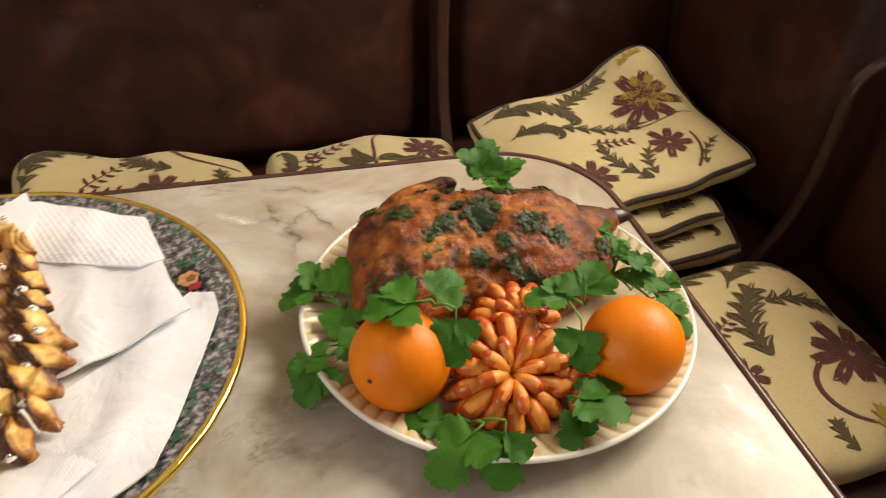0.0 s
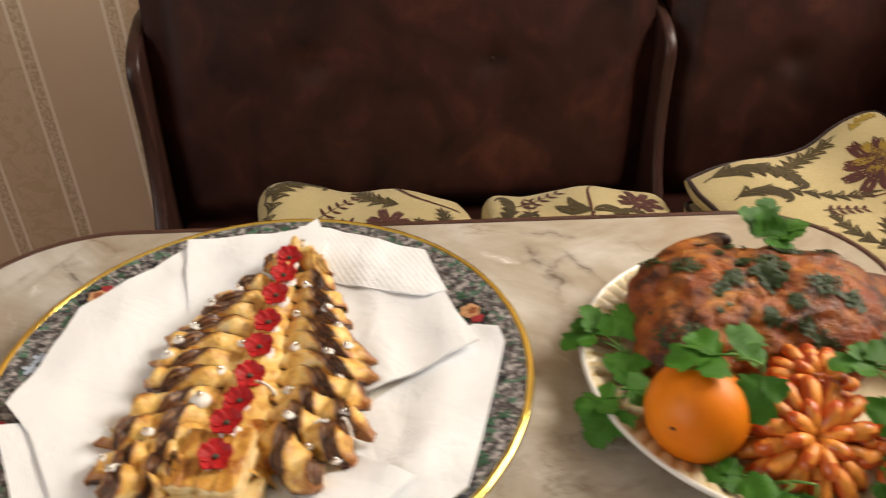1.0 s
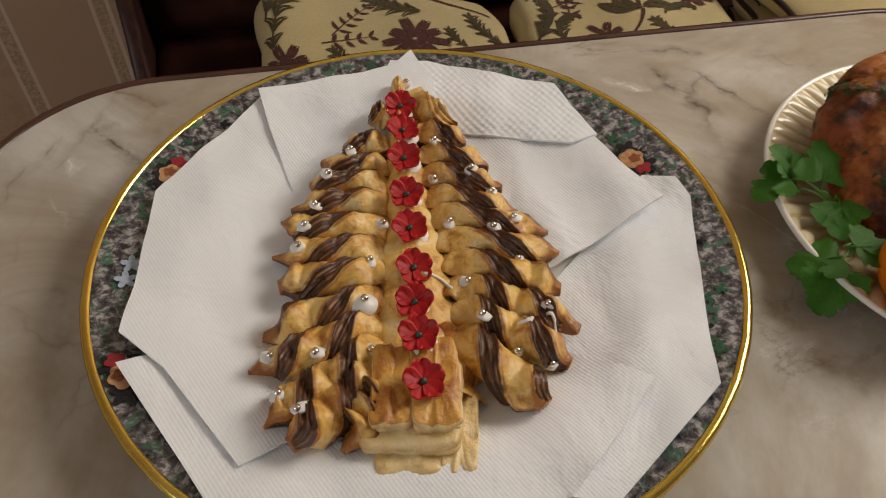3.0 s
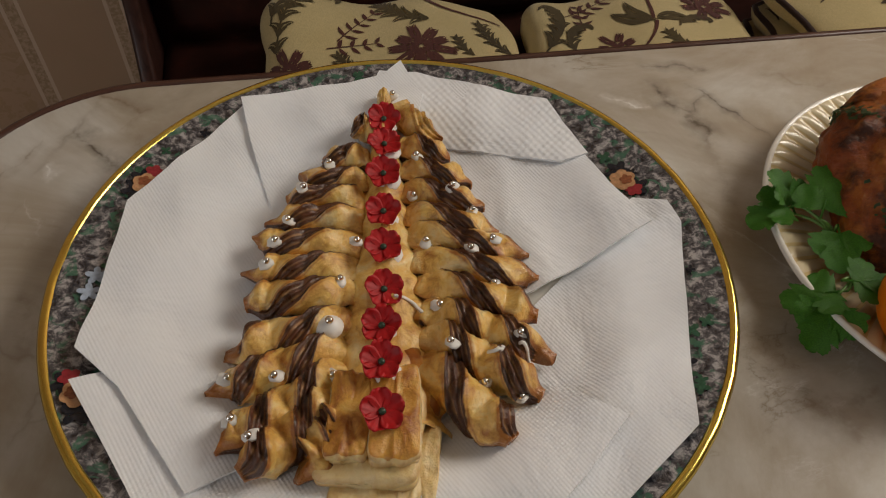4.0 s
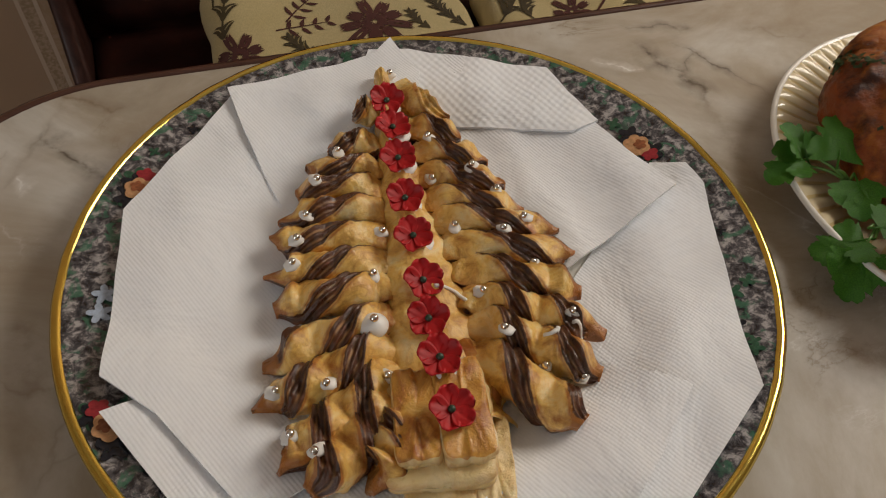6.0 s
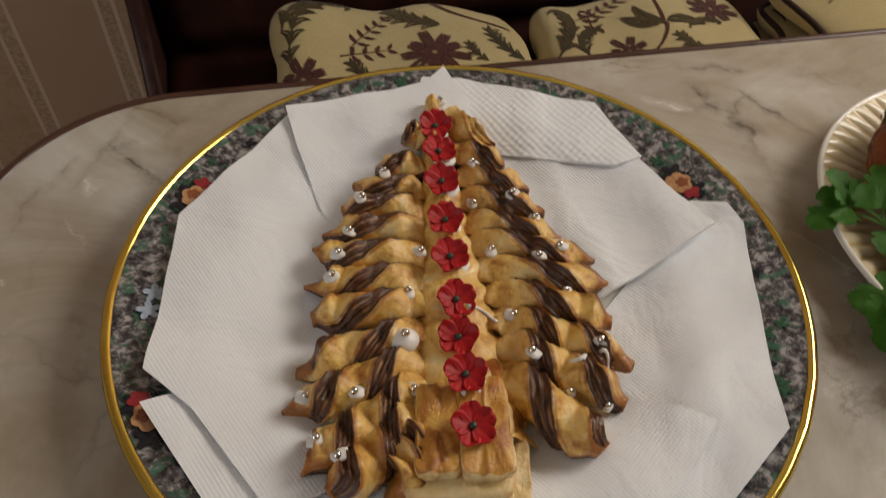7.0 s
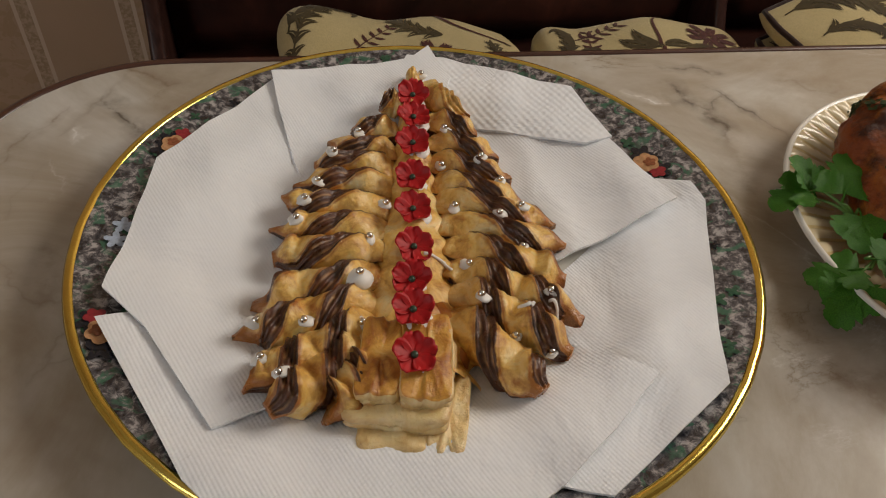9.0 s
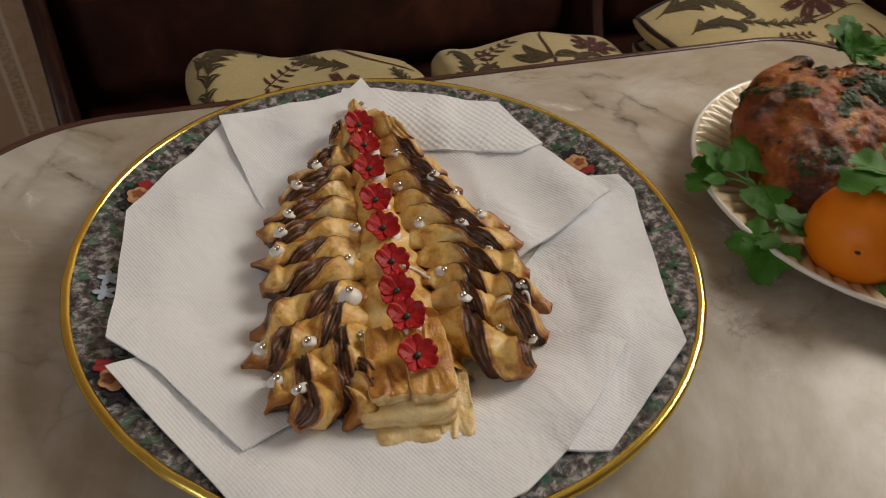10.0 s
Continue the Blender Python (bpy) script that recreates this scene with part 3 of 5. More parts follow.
class Weave:
    """Woven motifs laid on a pad, in its local metres."""

    def __init__(self, pad):
        self.pad, self.bm = pad, {"leaf": bmesh.new(), "flower": bmesh.new(), "gold": bmesh.new()}

    def strip(self, kind, pts, widths):
        bm, p = self.bm[kind], self.pad
        rows = []
        for k, q in enumerate(pts):
            d = (pts[min(k + 1, len(pts) - 1)] - pts[max(k - 1, 0)])
            d = d.normalized() if d.length > 1e-6 else Vector((1, 0))
            n = Vector((-d.y, d.x)) * widths[k] / 2
            row = []
            for s in (-1, 0, 1):
                x, y = q.x + n.x * s, q.y + n.y * s
                x, y = min(max(x, 0.004), p.w - 0.004), min(max(y, 0.004), p.d - 0.004)
                row.append(bm.verts.new(p.m @ p.top(x, y, 0.0011)))
            rows.append(row)
        for a, b in zip(rows, rows[1:]):
            for s in (0, 1):
                bm.faces.new((a[s], a[s + 1], b[s + 1], b[s]))

    def blade(self, kind, a, b, w, bend=0.2, n=9):
        a, b = Vector(a), Vector(b)
        d = b - a
        across = Vector((-d.y, d.x))
        mid = (a + b) / 2 + across * bend
        pts = bezier([a, mid, b], n)
        form = [(0.10 + math.sin(math.pi * (k / n) ** 0.75) * 0.95) * (1.0 if k < n else 0.15) for k in range(n + 1)]
        if w < 0.0075:
            self.strip(kind, pts, [w * f for f in form])
            return
        side = across.normalized()
        for s in (-1, 1):      # two halves, with the ground showing as a pale midrib
            self.strip(kind, [p + side * s * (w * 0.245 * f + 0.0007) for p, f in zip(pts, form)], [w * 0.47 * f * (1 + 0.10 * math.sin(k * 2.1)) for k, f in enumerate(form)])

    def stem(self, kind, ctrl, w=0.004, n=14):
        self.strip(kind, bezier([Vector(c) for c in ctrl], n), [w * (1 - 0.5 * k / n) for k in range(n + 1)])

    def flower(self, c, r, n=8, kind="flower", turn=0.3):
        c = Vector(c)
        for ring, (a0, a1, w) in enumerate(((0.36, 1.0, 0.44), (0.06, 0.48, 0.30))):
            for k in range(n if ring == 0 else n - 2):
                t = turn + ring * 0.4 + 2 * math.pi * k / (n if ring == 0 else n - 2)
                d, s = Vector((math.cos(t), math.sin(t))), Vector((-math.sin(t), math.cos(t)))
                size = r * (0.85 + 0.25 * ((k * 7 + ring) % 3) / 2)
                for side in (-1, 1):
                    self.blade(kind, c + d * r * a0 + s * side * r * 0.05, c + d * size * a1 + s * side * r * 0.12, r * w * 0.70, -0.22 * side, 6)

    def plume(self, a, b, w, n=5, bend=0.25, kind="leaf"):
        """A feathered leaf: a curved stem with slender swept blades in pairs and a blade at its end."""
        a, b = Vector(a), Vector(b)
        d = b - a
        mid = (a + b) / 2 + Vector((-d.y, d.x)) * bend
        n += 1
        line = bezier([a, mid, b], n)
        self.stem(kind, [tuple(a), tuple(mid), tuple(b)], 0.0034)
        for k in range(n):
            p, f = line[k], (line[k + 1] - line[k]).normalized()
            s = Vector((-f.y, f.x))
            long = w * (1.25 - 0.75 * abs(k / n - 0.35))
            for side in (-1, 1):
                self.blade(kind, p, p + f * long * 0.95 + s * side * long * 0.72, w * 0.42, -0.36 * side, 8)
        self.blade(kind, line[-2], b + (b - line[-2]) * 0.7, w * 0.32, 0.1, 8)

    def sprig(self, a, b, n=5, w=0.016, kind="flower"):
        a, b = Vector(a), Vector(b)
        d = (b - a)
        s = Vector((-d.y, d.x)).normalized()
        self.stem(kind, [tuple(a), tuple((a + b) / 2 + s * 0.004), tuple(b)], 0.0022, 8)
        for k in range(1, n + 1):
            p = a.lerp(b, k / n)
            for side in (-1, 1):
                self.blade(kind, p, p + d.normalized() * w * 0.5 + s * side * w * (1.1 - 0.1 * k), 0.0055, 0.15 * side, 5)

    def scroll(self, a, b, w, n=4, kind="leaf", side=1):
        """An acanthus scroll: a swelling line that curls over at its end, with hooked blades along it."""
        a, b = Vector(a), Vector(b)
        d = b - a
        s = Vector((-d.y, d.x)).normalized() * side
        line = bezier([a, a + d * 0.35 + s * w * 0.9, a + d * 0.95 + s * w * 0.9, b + d * 0.12, b - d * 0.12 - s * w * 0.15], 18)
        self.strip(kind, line, [0.0024 + 0.0110 * math.sin(math.pi * (k / 18) ** 1.3) for k in range(19)])
        for k in range(n + 1):
            p = line[1 + k * 2]
            f = (line[3 + k * 2] - p).normalized()
            t = Vector((-f.y, f.x)) * side
            long = w * (1.0 - 0.10 * k)
            self.blade(kind, p, p + f * long * 0.75 - t * long * 0.62, w * 0.33, 0.42 * side, 9)
            if k % 2 == 0:
                self.blade(kind, p, p + f * long * 0.55 + t * long * 0.40, w * 0.25, -0.40 * side, 8)

    def parts(self, parent):
        for kind, name, mat in (("leaf", "olive_weave", OLIVE), ("flower", "maroon_weave", MAROON), ("gold", "gold_weave", GOLDEN)):
            if len(self.bm[kind].verts):
                part(name, self.bm[kind], mat, parent)["kind"] = "stuff"
            else:
                self.bm[kind].free()


def make_pad(pad, name, label, draw, piping=True):
    base = pad.m @ Vector((pad.w / 2, pad.d / 2, 0))
    thing = root(name, base, label, "cushion", "cushions on the bench")
    part("cover", pad.mesh(), CREAM, thing)
    if piping:
        part("piping", pad.piping(), PIPING, thing, "dark brown piping")
    w = Weave(pad)
    draw(w)
    w.parts(thing)


def draw_first(w):
    w.scroll((0.015, 0.275), (0.115, 0.33), 0.045, 4)
    w.plume((0.02, 0.225), (0.075, 0.325), 0.022, 4)
    w.sprig((0.10, 0.24), (0.155, 0.30), 5)
    w.sprig((0.085, 0.225), (0.15, 0.235), 4)
    w.flower((0.205, 0.215), 0.045, 9)
    w.plume((0.225, 0.275), (0.165, 0.325), 0.024, 4)
    w.stem("flower", [(0.225, 0.335), (0.245, 0.285), (0.29, 0.30), (0.325, 0.275)], 0.007)
    w.plume((0.325, 0.20), (0.295, 0.27), 0.02, 4)
    w.flower((0.035, 0.19), 0.036, 8)
    w.plume((0.13, 0.175), (0.10, 0.215), 0.018, 3)
    w.plume((0.27, 0.19), (0.255, 0.23), 0.014, 3)
    w.scroll((0.05, 0.06), (0.17, 0.13), 0.05)
    w.flower((0.25, 0.08), 0.05, 9)


def draw_second(w):
    w.scroll((0.012, 0.20), (0.03, 0.31), 0.04, 4, side=-1)
    w.scroll((0.05, 0.19), (0.085, 0.25), 0.03, 3)
    w.sprig((0.055, 0.275), (0.125, 0.305), 5, 0.02)
    w.sprig((0.075, 0.24), (0.08, 0.30), 4, 0.014)
    w.blade("leaf", (0.165, 0.235), (0.115, 0.265), 0.022, 0.25)
    w.blade("leaf", (0.168, 0.23), (0.14, 0.285), 0.016, 0.3)
    w.blade("leaf", (0.17, 0.235), (0.225, 0.225), 0.020, 0.3)
    w.stem("flower", [(0.165, 0.235), (0.175, 0.27), (0.165, 0.31), (0.195, 0.325)], 0.005)
    w.stem("flower", [(0.168, 0.23), (0.16, 0.20), (0.125, 0.175)], 0.005)
    w.flower((0.255, 0.275), 0.042, 8)
    w.flower((0.105, 0.195), 0.03, 7)
    w.scroll((0.195, 0.215), (0.25, 0.235), 0.022, 3)
    w.plume((0.20, 0.17), (0.175, 0.205), 0.016, 3)
    w.flower((0.21, 0.09), 0.05, 9)


def draw_corner(w):
    w.flower((0.258, 0.185), 0.056, 9, "flower")
    w.flower((0.272, 0.195), 0.040, 7, "gold", 0.9)
    w.flower((0.235, 0.085), 0.036, 8, "flower")
    w.plume((0.13, 0.225), (0.235, 0.275), 0.026, 5)
    w.scroll((0.02, 0.265), (0.145, 0.185), 0.06, 5)
    w.scroll((0.03, 0.20), (0.10, 0.16), 0.04, 4)
    w.plume((0.11, 0.185), (0.225, 0.145), 0.020, 5, -0.1)
    w.plume((0.165, 0.025), (0.135, 0.115), 0.020, 4)
    w.plume((0.175, 0.03), (0.20, 0.085), 0.016, 3)
    w.flower((0.085, 0.06), 0.040, 8)
    w.sprig((0.125, 0.125), (0.185, 0.115), 5, 0.014)
    w.stem("flower", [(0.19, 0.15), (0.24, 0.12), (0.29, 0.15), (0.31, 0.13)], 0.003)
    w.stem("flower", [(0.24, 0.02), (0.28, 0.05), (0.275, 0.09)], 0.0045)
    w.plume((0.255, 0.02), (0.30, 0.06), 0.012, 3)
    w.plume((0.265, 0.265), (0.305, 0.275), 0.014, 3, kind="gold")


def draw_side(w):
    w.scroll((0.11, 0.29), (0.27, 0.315), 0.05, 5)
    w.scroll((0.19, 0.275), (0.30, 0.30), 0.045, 4)
    w.plume((0.175, 0.155), (0.215, 0.26), 0.030, 5)
    w.plume((0.22, 0.235), (0.305, 0.205), 0.022, 4)
    w.flower((0.265, 0.13), 0.055, 9)
    w.stem("flower", [(0.215, 0.125), (0.175, 0.10), (0.19, 0.05), (0.225, 0.035)], 0.007)
    w.sprig((0.125, 0.20), (0.165, 0.225), 4, 0.014)
    w.sprig((0.11, 0.23), (0.13, 0.255), 3, 0.012)
    w.flower((0.125, 0.135), 0.032, 7)
    w.plume((0.185, 0.015), (0.18, 0.05), 0.014, 3)
    w.plume((0.235, 0.01), (0.24, 0.05), 0.016, 3, kind="gold")
    w.scroll((0.28, 0.03), (0.305, 0.10), 0.03, 3)


def draw_small(w):
    w.scroll((0.02, 0.25), (0.09, 0.28), 0.04, 3)
    w.plume((0.04, 0.17), (0.07, 0.24), 0.02, 4)
    w.plume((0.20, 0.02), (0.26, 0.04), 0.02, 4)
    w.flower((0.15, 0.05), 0.03, 7)
    w.scroll((0.24, 0.06), (0.31, 0.03), 0.03, 3)


def frame_of(o, a, b):
    """A pose with its corner at o, x along a, and z across a and b."""
    a = Vector(a).normalized()
    n = a.cross(Vector(b)).normalized()
    y = n.cross(a)
    m = Matrix((a, y, n)).transposed().to_4x4()
    m.translation = o
    return m


def build_pads():
    make_pad(Pad(0.345, 0.350, 0.080, pose(0.036, 1.148, SEAT), 1.3, (0.14, 0.98, 0.036)), "seat_pad",
             "cream floral woven seat pad on the brown bench", draw_first, False)
    make_pad(Pad(0.312, 0.345, 0.081, pose(0.385, 1.138, SEAT, 0, 0, -1.5), 2.1), "seat_pad",
             "cream floral woven seat pad on the brown bench", draw_second, False)
    make_pad(Pad(0.35, 0.345, 0.048, pose(0.708, 1.088, SEAT, 0, 0, -1), 3.4), "seat_pad",
             "cream floral seat pad at the bottom of a stack", draw_small)
    make_pad(Pad(0.31, 0.31, 0.036, pose(0.718, 1.108, SEAT + 0.046, 0, 0, 1), 4.2), "seat_pad",
             "cream floral seat pad within a stack", draw_small)
    make_pad(Pad(0.338, 0.300, 0.046, frame_of((0.757, 1.118, 0.545), (0.33, 0.045, 0.028), (-0.02, 0.30, 0.012)), 5.0, (1.0, 1.0, 0.050), 0.012), "corner_cushion",
             "cream floral cushion with dark piping leaning in the corner", draw_corner)
    make_pad(Pad(0.32, 0.335, 0.062, pose(0.745, 0.715, SEAT), 6.7), "seat_pad",
             "cream floral woven seat pad on the side bench", draw_side, False)


build_pads()


# ---- the table ----
def build_table():
    t = root("dining_table", (0.26, 0.73, 0), "marble-patterned laminate dining table with dark brown edging", "table")
    m = pose(0.2555, 0.735, 0, 0, 0, -3)
    hx, hy, r = 0.4435, 0.335, (0.115, 0.140)

    def outline(inset):
        pts = []
        for cx, cy, a0, rr in ((1, 1, 0, r[0]), (-1, 1, 90, r[1]), (-1, -1, 180, r[1]), (1, -1, 270, r[0])):
            for k in range(17):
                a = radians(a0 + 90 * k / 16)
                pts.append((cx * (hx - rr) + (rr - inset) * math.cos(a), cy * (hy - rr) + (rr - inset) * math.sin(a)))
        return pts

    bm = bmesh.new()
    lo = [bm.verts.new(m @ Vector((x, y, TOP - 0.024))) for x, y in outline(0.005)]
    hi = [bm.verts.new(m @ Vector((x, y, TOP))) for x, y in outline(0.005)]
    bm.faces.new(hi)
    bm.faces.new(lo[::-1])
    for k in range(len(hi)):
        n = (k + 1) % len(hi)
        bm.faces.new((lo[k], lo[n], hi[n], hi[k]))
    part("tabletop", bm, MARBLE, t, "grey-beige marble-patterned top", smooth=False)
    ring = outline(0.0)
    sec = [(-0.0052, -0.026), (0.0, -0.025), (0.0035, -0.019), (0.0035, -0.005), (0.0015, 0.0008), (-0.0015, 0.0016), (-0.0052, 0.0008)]

    def f(u, v):
        k = int(round(u * len(ring))) % len(ring)
        a, b = Vector(ring[k - 1]), Vector(ring[(k + 1) % len(ring)])
        d = (b - a).normalized()
        s, z = sec[min(int(round(v * len(sec))) % len(sec), len(sec) - 1)]
        return m @ Vector((ring[k][0] + d.y * s, ring[k][1] - d.x * s, TOP + z))

    part("edging", surface(f, len(ring), len(sec), True, True), PIPING_WOOD, t, "dark brown plastic edging")
    for sx in (-1, 1):
        for sy in (-1, 1):
            p = m @ Vector((sx * (hx - 0.09), sy * (hy - 0.09), 0))
            part("leg", tube([p + Vector((0, 0, z)) for z in (0.0, 0.02, 0.70, TOP - 0.026)], [0.018, 0.022, 0.026, 0.03], 16), EDGE_WOOD, t)


PIPING_WOOD = plain("brown_edge_strip", (0.075, 0.032, 0.022), 0.3, 0, 0.2, 30)
build_table()

# ---- the large plate ----
PC = Vector((0.1325, 0.8425, TOP))          # plate centre on the table
PROFILE = [(0.0, 0.0075), (0.06, 0.0075), (0.115, 0.0075), (0.13, 0.009), (0.142, 0.0135), (0.152, 0.0165), (0.17, 0.0195), (0.185, 0.0225), (0.1965, 0.0252)]


def plate_z(x, y):
    r = math.hypot(x - PC.x, y - PC.y)
    for (a, za), (b, zb) in zip(PROFILE, PROFILE[1:]):
        if r <= b:
            return PC.z + lerp(za, zb, (r - a) / (b - a))
    return PC.z + PROFILE[-1][1]


def build_plate():
    p = root("serving_plate", PC, "round porcelain plate with grey floral rim and gold edge", "plate")
    under = [(0.2035, 0.0215), (0.18, 0.017), (0.15, 0.010), (0.13, 0.003), (0.125, 0.0005), (0.118, 0.0005), (0.115, 0.003), (0.0, 0.003)]
    body = part("body", lathe([(r, z) for r, z in PROFILE if r < 0.15] + [(0.150, 0.0160)], PC, 128), WHITE_CERAMIC, p)
    part("underside", lathe(under, PC, 128), WHITE_CERAMIC, p)
    part("printed_rim", lathe([(0.150, 0.0160), (0.152, 0.0166), (0.17, 0.0196), (0.185, 0.0226), (0.2012, 0.0262)], PC, 128), BORDER, p, "grey printed rim with green touches")

    def wave(r, z, a, k):
        return r + 0.00025 * math.sin(40 * a) * (0.4 + 0.6 * math.sin(7 * a)), z
    part("gold_edge", lathe([(0.2010, 0.0260), (0.2020, 0.0272), (0.2035, 0.0277), (0.2054, 0.0271), (0.2070, 0.0254), (0.2066, 0.0230), (0.2035, 0.0215)], PC, 160, ripple=wave), GOLD, p, "gold band round the edge")

    def on_rim(r, deg, dr, dt, lift):
        a = radians(deg) + dt / r
        x, y = PC.x + (r + dr) * math.cos(a), PC.y + (r + dr) * math.sin(a)
        return Vector((x, y, plate_z(x, y) + lift))

    def blot(name, r, deg, size, mat, petals, lift, turn=0.0, depth=0.3):
        bm = bmesh.new()
        c = bm.verts.new(on_rim(r, deg, 0, 0, lift + 0.0002))
        n = petals * 6
        ring = []
        for k in range(n):
            t = 2 * math.pi * k / n
            q = size * (1 - depth + depth * abs(math.cos(petals * t / 2 + turn)))
            ring.append(bm.verts.new(on_rim(r, deg, q * math.cos(t), q * math.sin(t), lift)))
        for k in range(n):
            bm.faces.new((c, ring[k], ring[(k + 1) % n]))
        part(name, bm, mat, p)

    for deg, rr in ((147, 0.182), (16, 0.172), (198, 0.189), (250, 0.182)):
        for k in range(6):
            blot("printed_leaf", rr + 0.006 * math.cos(k * 2.3), deg + 3.2 * math.cos(k * 1.9 + deg), 0.009, PRINTDARK if k % 2 else PRINTGREEN, 5, 0.0010 + 0.0001 * k, k, 0.55)
        blot("printed_crimson_rose", rr + 0.002, deg - 3.6, 0.0062, CRIMSON, 5, 0.0020)
        blot("printed_rose", rr, deg, 0.0092, ROSE, 6, 0.0023, 0.0, 0.18)
        blot("printed_rose_heart", rr + 0.002, deg - 0.4, 0.0045, ROSE_HEART, 5, 0.0027)
    for deg in (172, 176, 225, 235, 250):
        blot("printed_blue_flower", 0.178 + 0.002 * (deg % 3), deg, 0.0070, PRINTBLUE, 5, 0.0016, 0.4, 0.6)
    rng = random.Random(4)
    for k in range(46):
        deg = rng.uniform(0, 360)
        blot("printed_sprig", rng.uniform(0.165, 0.192), deg, rng.uniform(0.003, 0.006), PRINTGREEN if k % 3 else PRINTDARK, 4, 0.0008 + 0.00001 * k, rng.random() * 3, 0.7)


build_plate()


# ---- paper napkins on the plate ----
def sheet(outline, lift, raise_at=(), creases=(), seed=1.0):
    """A thin sheet of paper draped over the plate inside the outline."""
    bm = bmesh.new()
    bm.faces.new([bm.verts.new((x, y, 0)) for x, y in outline])
    for axis, lo, hi in ((0, -0.07, 0.34), (1, 0.62, 1.06)):
        k = lo
        while k < hi:
            co = [0, 0, 0]
            co[axis] = k
            no = [0, 0, 0]
            no[axis] = 1
            bmesh.ops.bisect_plane(bm, geom=bm.verts[:] + bm.edges[:] + bm.faces[:], plane_co=co, plane_no=no)
            k += 0.0075
    bmesh.ops.triangulate(bm, faces=[f for f in bm.faces if len(f.verts) > 4])
    for v in bm.verts:
        x, y = v.co.x, v.co.y
        r = math.hypot(x - PC.x, y - PC.y)
        z = plate_z(x, y)
        soft = 0.006 * math.exp(-((r - 0.135) / 0.02) ** 2)
        wav = 0.0016 * noise.noise(Vector((x * 26, y * 26, seed))) + 0.0008 * noise.noise(Vector((x * 70, y * 70, seed)))
        z += lift + soft * 0.5 + 0.0018 + wav
        for cx, cy, rad, amount in raise_at:
            z += amount * math.exp(-((x - cx) ** 2 + (y - cy) ** 2) / rad ** 2)
        for x0, y0, x1, y1, amount in creases:
            d = Vector((x1 - x0, y1 - y0)).normalized()
            far = abs((x - x0) * d.y - (y - y0) * d.x)
            z += amount * max(0, 1 - far / 0.022)
        v.co.z = z
    under = bmesh.ops.duplicate(bm, geom=bm.verts[:] + bm.edges[:] + bm.faces[:])["geom"]
    bmesh.ops.translate(bm, verts=[g for g in under if isinstance(g, bmesh.types.BMVert)], vec=(0, 0, -0.0009))
    bmesh.ops.reverse_faces(bm, faces=[g for g in under if isinstance(g, bmesh.types.BMFace)])
    rim = [(e.verts[0].co.copy(), e.verts[1].co.copy()) for e in bm.edges if e.is_boundary]
    drop = Vector((0, 0, -0.0009))
    for a, b in rim:
        bm.faces.new([bm.verts.new(p) for p in (a, b, b + drop, a + drop)])
    return bm


def napkin(outline, lift, label, raise_at=(), creases=(), seed=1.0):
    return tagged(part("paper_napkin", sheet(outline, lift, raise_at, creases, seed), PAPER), label, "napkin", "napkins on the plate")


